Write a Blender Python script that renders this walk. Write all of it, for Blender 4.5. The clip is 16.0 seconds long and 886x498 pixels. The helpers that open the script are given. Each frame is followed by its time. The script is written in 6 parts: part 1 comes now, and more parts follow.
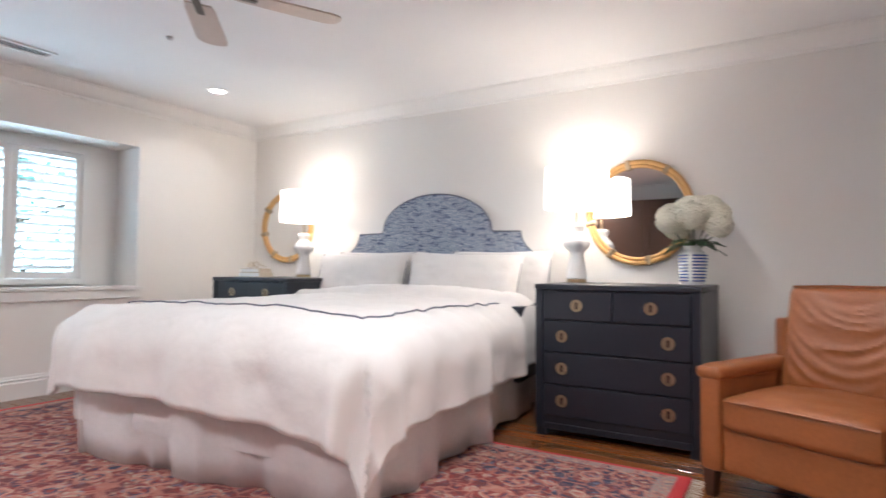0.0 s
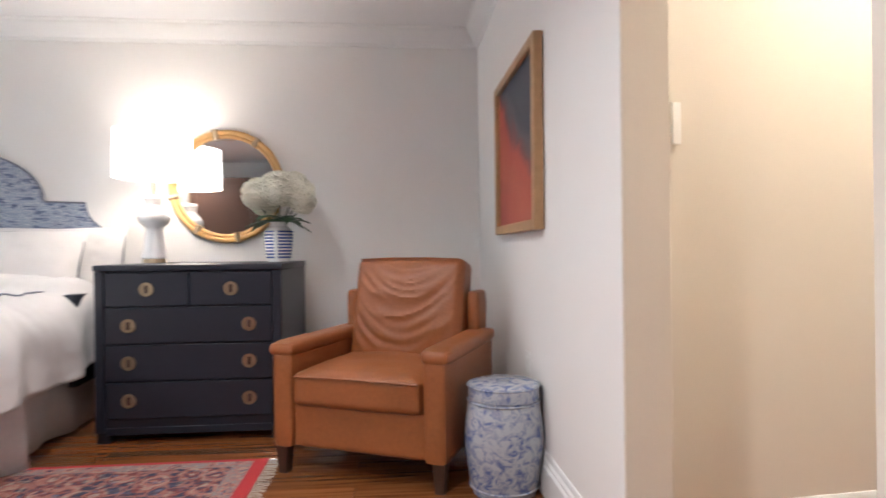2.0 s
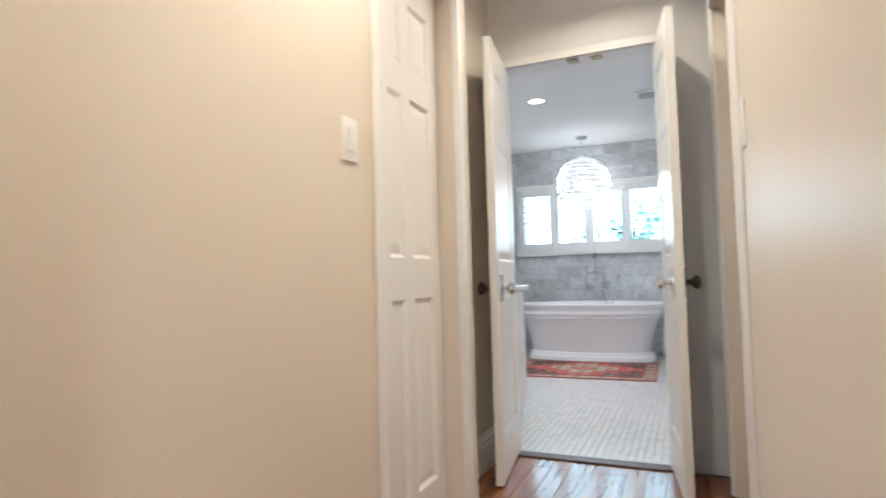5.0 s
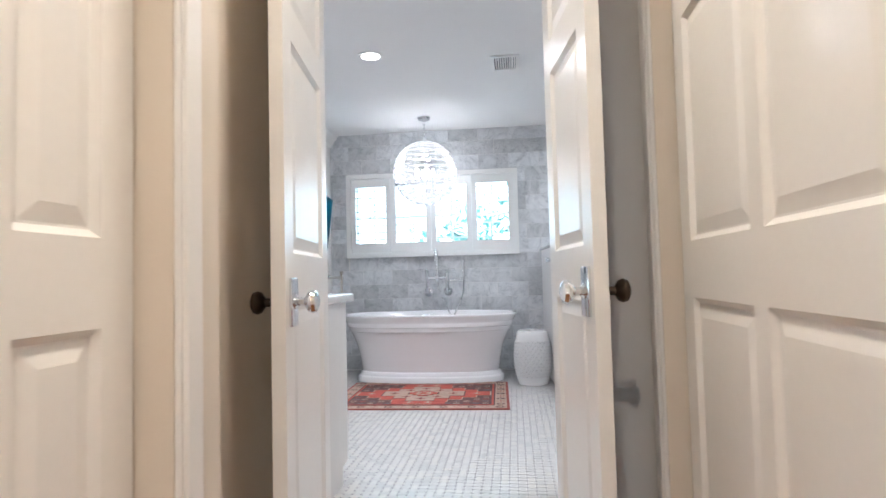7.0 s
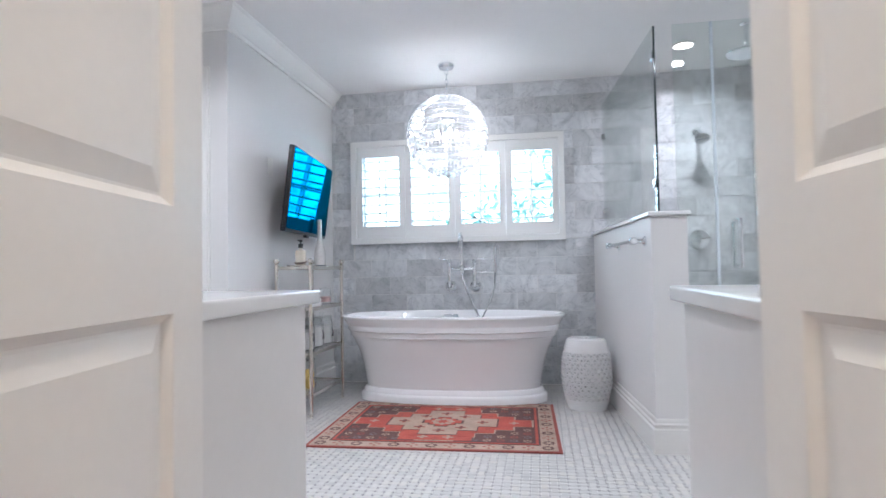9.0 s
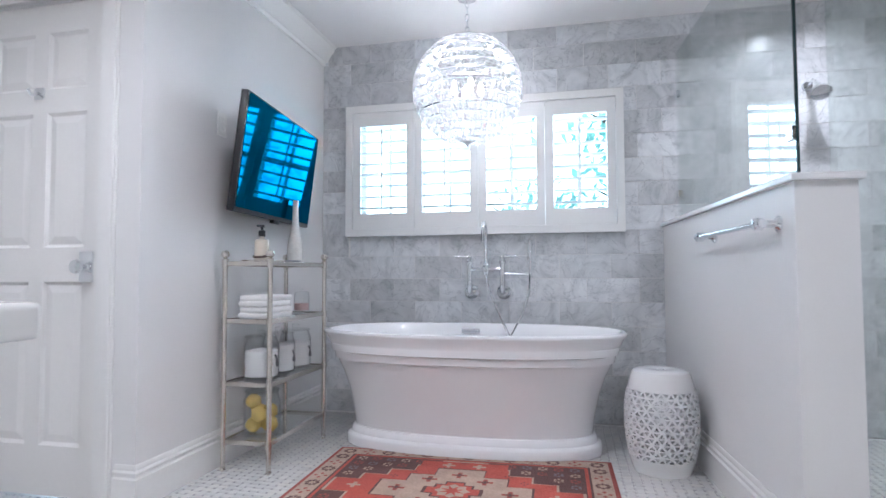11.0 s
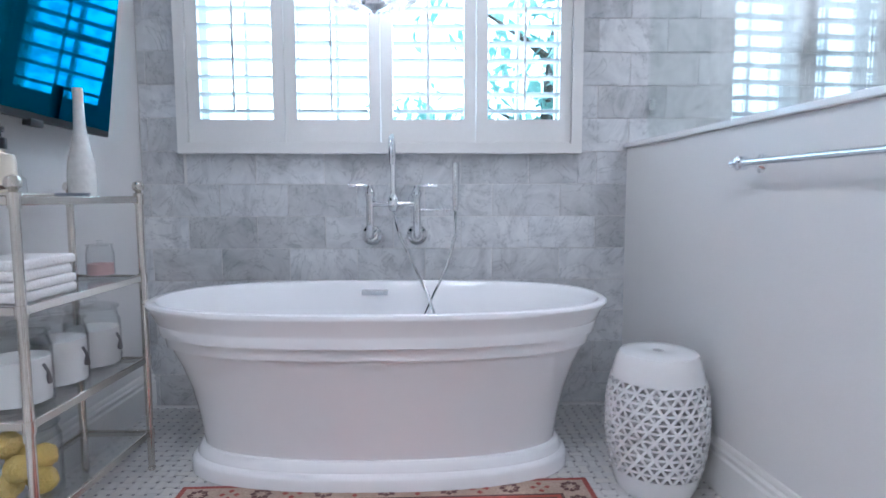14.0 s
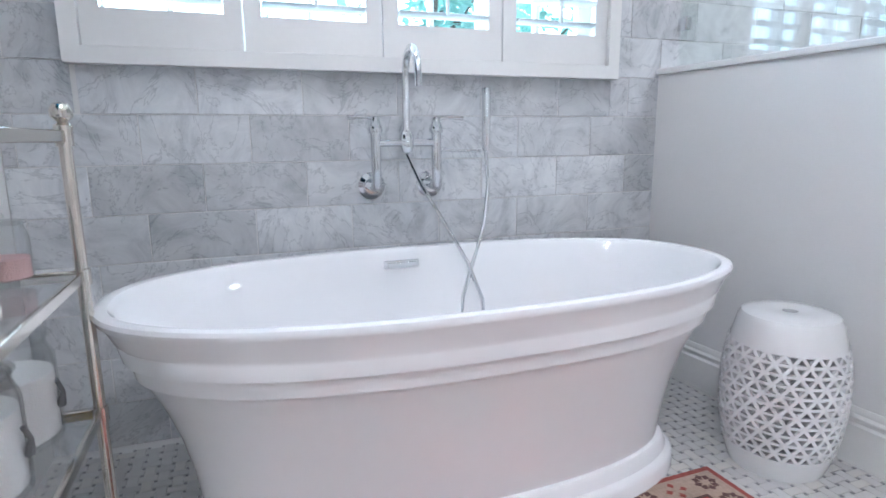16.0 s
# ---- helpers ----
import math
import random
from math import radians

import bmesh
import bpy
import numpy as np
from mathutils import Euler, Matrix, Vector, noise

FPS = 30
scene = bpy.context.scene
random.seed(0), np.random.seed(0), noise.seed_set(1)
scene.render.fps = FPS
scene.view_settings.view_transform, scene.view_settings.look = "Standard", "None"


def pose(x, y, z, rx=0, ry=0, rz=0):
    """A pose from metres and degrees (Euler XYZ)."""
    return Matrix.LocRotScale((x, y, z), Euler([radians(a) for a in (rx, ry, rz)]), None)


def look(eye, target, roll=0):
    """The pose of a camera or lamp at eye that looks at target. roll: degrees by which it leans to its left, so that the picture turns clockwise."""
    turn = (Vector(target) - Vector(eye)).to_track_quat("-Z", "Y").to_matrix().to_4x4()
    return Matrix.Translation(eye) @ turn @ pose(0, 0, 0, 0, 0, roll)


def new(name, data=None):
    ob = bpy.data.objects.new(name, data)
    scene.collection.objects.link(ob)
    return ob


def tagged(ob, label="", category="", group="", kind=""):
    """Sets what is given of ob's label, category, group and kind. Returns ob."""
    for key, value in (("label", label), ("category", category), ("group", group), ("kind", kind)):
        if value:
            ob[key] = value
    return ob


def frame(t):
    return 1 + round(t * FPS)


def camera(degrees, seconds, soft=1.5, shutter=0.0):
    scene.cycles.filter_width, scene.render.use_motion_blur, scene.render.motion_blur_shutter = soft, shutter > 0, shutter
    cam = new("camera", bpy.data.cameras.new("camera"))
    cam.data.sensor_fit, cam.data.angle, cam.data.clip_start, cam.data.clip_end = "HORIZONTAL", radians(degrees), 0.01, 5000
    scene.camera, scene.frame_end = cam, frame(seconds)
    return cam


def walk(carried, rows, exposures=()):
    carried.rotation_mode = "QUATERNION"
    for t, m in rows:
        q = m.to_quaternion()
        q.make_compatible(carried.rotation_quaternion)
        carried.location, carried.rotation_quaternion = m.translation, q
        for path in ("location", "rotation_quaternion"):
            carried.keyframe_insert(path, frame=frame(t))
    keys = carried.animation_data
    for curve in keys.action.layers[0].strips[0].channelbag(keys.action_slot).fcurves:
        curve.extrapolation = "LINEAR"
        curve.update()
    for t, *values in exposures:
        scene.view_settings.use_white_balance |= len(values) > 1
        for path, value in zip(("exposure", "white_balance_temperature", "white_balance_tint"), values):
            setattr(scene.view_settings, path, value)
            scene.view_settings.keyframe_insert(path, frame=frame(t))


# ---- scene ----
cam = camera(75.5, 16.0, shutter=0.5)
PATH = [
    (0, (-0.631, 0.231, 0.973), (-1.536, 2.013, 1.046), 0.5),
    (0.5, (-0.577, 0.208, 0.973), (-1.22, 2.101, 1.027), 0.2),
    (1, (-0.523, 0.218, 0.945), (-0.907, 2.18, 0.997), 0.0),
    (1.5, (-0.461, 0.309, 0.944), (-0.512, 2.308, 0.967), 0.0),
    (2, (-0.448, 0.466, 0.955), (-0.118, 2.439, 0.958), -0.6),
    (2.5, (-0.418, 0.601, 0.957), (0.129, 2.525, 0.951), -0.8),
    (3, (-0.308, 0.795, 0.947), (0.496, 2.627, 0.939), -0.8),
    (3.5, (-0.214, 0.978, 0.968), (0.862, 2.664, 0.981), -1.0),
    (4, (-0.105, 1.137, 0.972), (1.333, 2.527, 1.012), -1.3),
    (4.5, (-0.01, 1.199, 0.972), (1.671, 2.28, 1.04), -1.4),
    (5, (0.181, 1.238, 0.952), (2.017, 2.027, 1.042), -1.6),
    (5.2, (0.269, 1.263, 0.959), (2.153, 1.932, 1.051), -1.6),
    (7.3, (1.481, 1.503, 0.928), (3.465, 1.739, 1.017), -1.5),
    (7.5, (1.592, 1.515, 0.911), (3.576, 1.755, 0.989), -1.6),
    (8, (1.9, 1.56, 0.926), (3.883, 1.817, 0.992), -1.4),
    (8.5, (2.169, 1.615, 0.895), (4.151, 1.875, 0.969), -1.1),
    (9, (2.439, 1.628, 0.918), (4.41, 1.961, 0.992), -1.0),
    (9.5, (2.716, 1.659, 0.894), (4.676, 2.048, 0.973), -0.8),
    (10, (3.004, 1.677, 0.905), (4.959, 2.094, 0.99), -0.6),
    (10.2, (3.122, 1.684, 0.893), (5.074, 2.11, 0.98), -0.6),
    (12.5, (4.077, 1.796, 0.902), (6.023, 2.249, 0.991), 0.1),
    (13, (4.231, 1.794, 0.912), (6.212, 2.057, 0.982), 0.1),
    (13.5, (4.356, 1.874, 0.915), (6.352, 1.987, 0.879), 0.1),
    (14, (4.514, 2.082, 0.956), (6.506, 2.044, 0.774), -0.1),
    (14.5, (4.652, 2.262, 0.949), (6.629, 2.147, 0.668), -0.2),
    (15, (4.846, 2.406, 0.962), (6.795, 2.153, 0.59), -0.1),
    (15.5, (5.031, 2.577, 0.946), (6.935, 2.102, 0.561), -0.4),
    (16, (5.216, 2.779, 0.939), (7.063, 2.113, 0.558), -0.5),
]
EXPOSURES = [(0.0, 0.55, 5850, 12), (2.0, 0.54, 5850, 12), (3.0, 0.55, 5850, 11), (3.6, 0.6, 5850, 11), (4.4, 0.36, 5850, 10), (5.1, 0.17, 5850, 10), (7.5, 0.3, 5850, 13), (8.3, 0.3, 5850, 13), (9.0, 0.17, 5750, 14), (10.0, 0.22, 5800, 15), (12.5, 0.05, 5500, 15), (14.5, 0.12, 5450, 14), (16.0, 0.42, 5650, 13)]
walk(cam, [(t, look(eye, target, roll)) for t, eye, target, roll in PATH], EXPOSURES)

# the bedroom stands a few degrees askew of the hall; its things are placed in its own axes
TURN = pose(-0.283, -0.402, 0, 0, 0, -4.57)


def in_bedroom(*obs):
    for ob in obs:
        ob.matrix_basis = TURN @ ob.matrix_basis


# ---- world and light ----
world = bpy.data.worlds.new("sky")
scene.world = world
world.use_nodes = True
wn = world.node_tree
wn.nodes.clear()
sky = wn.nodes.new("ShaderNodeTexSky")
sky.sky_type, sky.sun_disc = "NISHITA", False
sky.sun_elevation, sky.sun_rotation = radians(48), radians(110)
bgn = wn.nodes.new("ShaderNodeBackground")
bgn.inputs["Strength"].default_value = 0.15
won = wn.nodes.new("ShaderNodeOutputWorld")
wn.links.new(sky.outputs[0], bgn.inputs[0])
wn.links.new(bgn.outputs[0], won.inputs[0])


def lamp(name, kind, energy, color, m, size=0.1, size_y=None, spread=None):
    d = bpy.data.lights.new(name, kind)
    d.energy, d.color = energy, color
    if kind == "AREA":
        d.shape = "RECTANGLE" if size_y else "DISK"
        d.size = size
        if size_y:
            d.size_y = size_y
        if spread:
            d.spread = radians(spread)
    elif kind == "SUN":
        d.angle = radians(size)
    else:
        d.shadow_soft_size = size
    ob = new(name, d)
    ob.matrix_world = m
    return ob


WARM, DAY, SOFT = (1.0, 0.90, 0.78), (0.60, 0.83, 1.0), (0.98, 0.97, 0.95)
HALLW, BEDC = (1.0, 0.86, 0.66), (1.0, 0.94, 0.86)
lamp("sun", "SUN", 3.0, (1.0, 0.95, 0.87), look((8, -20, 25), (6, 2, 0)), 0.5)
lamp("daylight_bath_window", "AREA", 22.0, DAY, look((7.3, 2.3, 1.6), (5.0, 2.3, 1.2)), 1.7, 0.75)
lamp("daylight_bed_window", "AREA", 42.0, DAY, TURN @ look((-5.72, 2.1, 1.4), (-3.7, 2.1, 1.4)), 2.0, 0.95)
lamp("bulb_dresser_lamp", "POINT", 7.5, WARM, TURN @ pose(-1.656, 4.4, 1.53), 0.05)
lamp("bulb_nightstand_lamp", "POINT", 3.0, WARM, TURN @ pose(-4.217, 4.4, 1.53), 0.05)
lamp("bulb_pendant", "POINT", 15.5, SOFT, pose(6.58, 2.28, 1.9), 0.05)
# of the bedroom cans only the first is seen; three are unseen added fill
for nm, x, y, e, c in (("bed_can", -4.48, 3.6, 5, WARM), ("bed_can_b", -1.2, 0.9, 26, BEDC), ("bed_can_d", -1.3, 2.5, 12, BEDC), ("bed_can_c", -3.6, -0.4, 46, BEDC),
                       ("hall_can", 1.15, 1.6, 14.5, HALLW), ("hall_can_b", 2.5, 1.6, 8, HALLW), ("bath_can", 5.03, 2.4, 12, SOFT), ("bath_can_b", 4.3, 3.5, 12, SOFT),
                       ("bath_can_d", 4.3, 0.6, 12, SOFT), ("shower_can", 6.56, 0.5, 10, SOFT)):
    lamp("light_" + nm, "AREA", e, c, look((x, y, 2.425), (x, y, 0)), 0.13, spread=150)


# ---- materials ----
def mat(name, color, rough=0.5, metal=0.0, vary=0.06, grain=30.0, bump=0.05, spec=0.5, scale2=2.5, **kw):
    """A paint-like surface with two scales of variation and a fine relief."""
    m = bpy.data.materials.new(name)
    m.use_nodes = True
    nt = m.node_tree
    b = nt.nodes["Principled BSDF"]
    tc = nt.nodes.new("ShaderNodeTexCoord")
    n1, n2 = nt.nodes.new("ShaderNodeTexNoise"), nt.nodes.new("ShaderNodeTexNoise")
    n1.inputs["Scale"].default_value, n2.inputs["Scale"].default_value = grain, scale2
    n1.inputs["Detail"].default_value = 5
    for n in (n1, n2):
        nt.links.new(tc.outputs["Object"], n.inputs["Vector"])
    add = nt.nodes.new("ShaderNodeMath")
    add.operation = "ADD"
    nt.links.new(n1.outputs["Fac"], add.inputs[0])
    nt.links.new(n2.outputs["Fac"], add.inputs[1])
    mr = nt.nodes.new("ShaderNodeMapRange")
    mr.inputs["From Min"].default_value, mr.inputs["From Max"].default_value = 0.6, 1.4
    mr.inputs["To Min"].default_value, mr.inputs["To Max"].default_value = 1 - vary, 1 + vary
    nt.links.new(add.outputs[0], mr.inputs[0])
    mul = nt.nodes.new("ShaderNodeMix")
    mul.data_type, mul.blend_type = "RGBA", "MULTIPLY"
    mul.inputs["Factor"].default_value = 1.0
    mul.inputs["A"].default_value = (*color, 1)
    nt.links.new(mr.outputs[0], mul.inputs["B"])
    nt.links.new(mul.outputs["Result"], b.inputs["Base Color"])
    b.inputs["Roughness"].default_value, b.inputs["Metallic"].default_value = rough, metal
    b.inputs["Specular IOR Level"].default_value = spec
    if bump:
        bp = nt.nodes.new("ShaderNodeBump")
        bp.inputs["Strength"].default_value, bp.inputs["Distance"].default_value = bump, 0.01
        nt.links.new(n1.outputs["Fac"], bp.inputs["Height"])
        nt.links.new(bp.outputs[0], b.inputs["Normal"])
    for k, v in kw.items():
        b.inputs[k.replace("_", " ")].default_value = v
    return m


def node_of(m, kind, **inputs):
    n = m.node_tree.nodes.new(kind)
    for k, v in inputs.items():
        n.inputs[k.replace("_", " ")].default_value = v
    return n


def base_of(m):
    return m.node_tree.nodes["Principled BSDF"]


def feed(m, out, into):
    m.node_tree.links.new(out, into)


def ramp(m, fac, stops, constant=False):
    r = m.node_tree.nodes.new("ShaderNodeValToRGB")
    r.color_ramp.interpolation = "CONSTANT" if constant else "LINEAR"
    e = r.color_ramp.elements
    while len(e) < len(stops):
        e.new(0.5)
    for el, (p, c) in zip(e, stops):
        el.position, el.color = p, (*c, 1)
    feed(m, fac, r.inputs[0])
    return r


WALL = mat("wall_paint_bedroom", (0.81, 0.79, 0.76), 0.6, vary=0.02, grain=180, bump=0.03)
HALL = mat("wall_paint_hall", (0.70, 0.63, 0.54), 0.42, vary=0.02, grain=180, bump=0.03)
BATHWALL = mat("wall_paint_bath", (0.74, 0.73, 0.72), 0.5, vary=0.02, grain=180, bump=0.03)
CEIL = mat("ceiling_paint", (0.80, 0.79, 0.78), 0.8, vary=0.02, grain=200, bump=0.03)
TRIM = mat("trim_gloss_white", (0.80, 0.79, 0.77), 0.3, vary=0.02, grain=60, bump=0.02)
DOORP = mat("door_gloss_white", (0.80, 0.785, 0.76), 0.28, vary=0.02, grain=60, bump=0.02)
CHROME = mat("chrome", (0.82, 0.84, 0.86), 0.08, 1.0, vary=0.03, bump=0.0)
NICKEL = mat("polished_nickel", (0.70, 0.66, 0.60), 0.16, 1.0, vary=0.05, bump=0.0)
BRONZE = mat("aged_bronze", (0.09, 0.07, 0.055), 0.35, 1.0, vary=0.2, bump=0.0)
BRASS = mat("antique_brass", (0.42, 0.33, 0.22), 0.33, 1.0, vary=0.15, bump=0.0)
ACRYL = mat("tub_acrylic_white", (0.82, 0.82, 0.83), 0.06, vary=0.01, bump=0.0)
CERAM = mat("white_glazed_ceramic", (0.82, 0.82, 0.82), 0.12, vary=0.02, bump=0.0)
NAVY = mat("navy_lacquer", (0.012, 0.015, 0.025), 0.4, vary=0.15, grain=90, bump=0.04)
DUVET = mat("white_cotton", (0.71, 0.685, 0.67), 0.85, vary=0.03, grain=11, bump=0.55, Sheen_Weight=0.2)
SKIRT = mat("white_linen_skirt", (0.72, 0.70, 0.70), 0.9, vary=0.05, grain=40, bump=0.2)
PIPING = mat("grey_piping", (0.14, 0.15, 0.19), 0.8)
DARKW = mat("dark_walnut", (0.05, 0.022, 0.012), 0.4, vary=0.2, grain=40)
BLACKP = mat("black_plastic", (0.012, 0.012, 0.014), 0.35, vary=0.1)
PLASTIC = mat("white_plastic", (0.78, 0.77, 0.74), 0.35, vary=0.01, bump=0.0)
FANM = mat("fan_blade_beige", (0.50, 0.42, 0.36), 0.45, vary=0.05)
TOWEL = mat("white_towel", (0.80, 0.78, 0.76), 0.95, vary=0.06, grain=160, bump=0.6)
GOLDW = mat("gilt_wood_frame", (0.62, 0.36, 0.13), 0.35, vary=0.2, grain=20, bump=0.1)
PICW = mat("oak_frame", (0.42, 0.25, 0.12), 0.45, vary=0.2, grain=30, bump=0.08)
HARDWOOD = mat("floor_subgrade", (0.10, 0.045, 0.02), 0.5)
GROUT = mat("grout", (0.66, 0.65, 0.635), 0.8, vary=0.05, grain=200)
GROUND = mat("lawn_ground", (0.06, 0.10, 0.04), 0.95, vary=0.3, grain=3)


def glassy(name, tint=(0.96, 0.99, 0.98), rough=0.0, least=0.05, milky=0.0):
    """Thin clear sheet: see-through, with a mirror reflection that grows towards grazing."""
    m = bpy.data.materials.new(name)
    m.use_nodes = True
    nt = m.node_tree
    nt.nodes.clear()
    t, g = nt.nodes.new("ShaderNodeBsdfTransparent"), nt.nodes.new("ShaderNodeBsdfGlossy")
    t.inputs["Color"].default_value = (*tint, 1)
    g.inputs["Roughness"].default_value = rough
    f, mx, o = nt.nodes.new("ShaderNodeLayerWeight"), nt.nodes.new("ShaderNodeMixShader"), nt.nodes.new("ShaderNodeOutputMaterial")
    f.inputs["Blend"].default_value = 0.5
    pw, ma = nt.nodes.new("ShaderNodeMath"), nt.nodes.new("ShaderNodeMath")
    pw.operation, ma.operation = "POWER", "MULTIPLY_ADD"
    pw.inputs[1].default_value = 4.0
    ma.inputs[1].default_value, ma.inputs[2].default_value = 0.75, least
    clear = t.outputs[0]
    if milky:
        tr, m0 = nt.nodes.new("ShaderNodeBsdfTranslucent"), nt.nodes.new("ShaderNodeMixShader")
        m0.inputs[0].default_value = milky
        nt.links.new(t.outputs[0], m0.inputs[1])
        nt.links.new(tr.outputs[0], m0.inputs[2])
        clear = m0.outputs[0]
    for a, b in ((f.outputs["Facing"], pw.inputs[0]), (pw.outputs[0], ma.inputs[0]), (ma.outputs[0], mx.inputs[0]), (clear, mx.inputs[1]), (g.outputs[0], mx.inputs[2]), (mx.outputs[0], o.inputs[0])):
        nt.links.new(a, b)
    return m


GLASS = glassy("clear_glass")
SHGLASS = glassy("shower_glass", (0.95, 0.98, 0.97), 0.0, 0.10)
JARGLASS = glassy("jar_glass", (0.985, 0.993, 0.993), 0.0, 0.04)
MIRROR = mat("mirror_silver", (0.85, 0.86, 0.86), 0.01, 1.0, vary=0.0, bump=0.0)
SCREEN = mat("tv_screen", (0.022, 0.062, 0.092), 0.05, 1.0, vary=0.0, bump=0.0)
SCREEN.node_tree.nodes["Principled BSDF"].inputs["Specular Tint"].default_value = (0.2, 0.6, 0.9, 1)


def glow(name, color, strength):
    m = bpy.data.materials.new(name)
    m.use_nodes = True
    b = base_of(m)
    b.inputs["Base Color"].default_value = (*color, 1)
    b.inputs["Emission Color"].default_value = (*color, 1)
    b.inputs["Emission Strength"].default_value = strength
    return m


SHADE = glow("lit_lamp_shade", (1.0, 0.90, 0.78), 2.6)
LENS = glow("lit_can_lens", (1.0, 0.93, 0.83), 9.0)
BULB = glow("lit_bulb", (1.0, 0.9, 0.75), 40.0)


# ---- mesh helpers ----
def mesh_of(bm, name, material, smooth=True):
    bmesh.ops.recalc_face_normals(bm, faces=bm.faces)
    me = bpy.data.meshes.new(name)
    bm.to_mesh(me)
    bm.free()
    for mt in material if isinstance(material, (list, tuple)) else [material]:
        me.materials.append(mt)
    if smooth:
        me.polygons.foreach_set("use_smooth", [True] * len(me.polygons))
        me.set_sharp_from_angle(angle=radians(38))
    return me


def part(name, bm, material, parent=None, label="", smooth=True):
    """Links a bmesh as one mesh object, under a thing or part if one is given."""
    ob = new(name, mesh_of(bm, name, material, smooth))
    if parent:
        ob.parent = parent
    if label:
        ob["label"] = label
    return ob


def thing(name, label, category, m=None, group="", kind=""):
    ob = new(name)
    if m:
        ob.matrix_basis = m
    ob.empty_display_size = 0.05
    return tagged(ob, label, category, group, kind)


def box(x0, x1, y0, y1, z0, z1, bevel=0.0, seg=2, bm=None):
    b = bmesh.new()
    bmesh.ops.create_cube(b, size=1)
    for v in b.verts:
        v.co = Vector((x0 + (v.co.x + 0.5) * (x1 - x0), y0 + (v.co.y + 0.5) * (y1 - y0), z0 + (v.co.z + 0.5) * (z1 - z0)))
    if bevel:
        bmesh.ops.bevel(b, geom=list(b.edges), offset=bevel, segments=seg, affect="EDGES", profile=0.6)
    return join(bm, b)


def join(bm, b):
    """Adds bmesh b to bm and returns the sum."""
    if bm is None:
        return b
    me = bpy.data.meshes.new("tmp")
    b.to_mesh(me)
    b.free()
    bm.from_mesh(me)
    bpy.data.meshes.remove(me)
    return bm


def moved(b, m):
    bmesh.ops.transform(b, matrix=m, verts=b.verts)
    return b


def lathe(profile, n=32, bm=None, cap=False):
    """A solid of revolution about z from (radius, height) pairs."""
    b = bmesh.new()
    rings = []
    for r, z in profile:
        if r < 1e-5:
            rings.append([b.verts.new((0, 0, z))])
        else:
            rings.append([b.verts.new((r * math.cos(2 * math.pi * k / n), r * math.sin(2 * math.pi * k / n), z)) for k in range(n)])
    for a, c in zip(rings, rings[1:]):
        for k in range(n):
            q = [a[k % len(a)], a[(k + 1) % len(a)], c[(k + 1) % len(c)], c[k % len(c)]]
            q = list(dict.fromkeys(q))
            if len(q) > 2:
                b.faces.new(q)
    return join(bm, b)


def tube(points, r, n=10, bm=None, closed=False):
    """A round rod along a line of points."""
    b = bmesh.new()
    pts = [Vector(p) for p in points]
    rings, up = [], None
    for i, p in enumerate(pts):
        a = pts[i - 1] if (i or closed) else p
        c = pts[(i + 1) % len(pts)] if (i + 1 < len(pts) or closed) else p
        d = (c - a).normalized()
        if up is None:
            up = Vector((0, 0, 1)) if abs(d.z) < 0.9 else Vector((1, 0, 0))
        s = d.cross(up).normalized()
        up = s.cross(d).normalized()
        rr = r[i] if isinstance(r, (list, tuple)) else r
        rings.append([b.verts.new(p + rr * (math.cos(2 * math.pi * k / n) * s + math.sin(2 * math.pi * k / n) * up)) for k in range(n)])
    pairs = list(zip(rings, rings[1:])) + ([(rings[-1], rings[0])] if closed else [])
    for a, c in pairs:
        for k in range(n):
            b.faces.new((a[k], a[(k + 1) % n], c[(k + 1) % n], c[k]))
    if not closed:
        b.faces.new(rings[0]), b.faces.new(rings[-1])
    return join(bm, b)


def sweep(profile, path, bm=None, closed=False):
    """Moulding: a closed profile of (out, up) pairs along a level path; out points to the left of the way."""
    b = bmesh.new()
    pts = [Vector(p) for p in path]
    rings = []
    for i, p in enumerate(pts):
        d0 = (p - pts[i - 1]).normalized() if i else None
        d1 = (pts[i + 1] - p).normalized() if i + 1 < len(pts) else None
        n0 = Vector((-d0.y, d0.x, 0)) if d0 else None
        n1 = Vector((-d1.y, d1.x, 0)) if d1 else None
        nn = n0 or n1
        if n0 and n1:
            nn = (n0 + n1) / (1 + n0.dot(n1))
        rings.append([b.verts.new(p + nn * o + Vector((0, 0, u))) for o, u in profile])
    k = len(profile)
    for a, c in zip(rings, rings[1:]):
        for j in range(k):
            b.faces.new((a[j], a[(j + 1) % k], c[(j + 1) % k], c[j]))
    b.faces.new(rings[0]), b.faces.new(rings[-1])
    return join(bm, b)


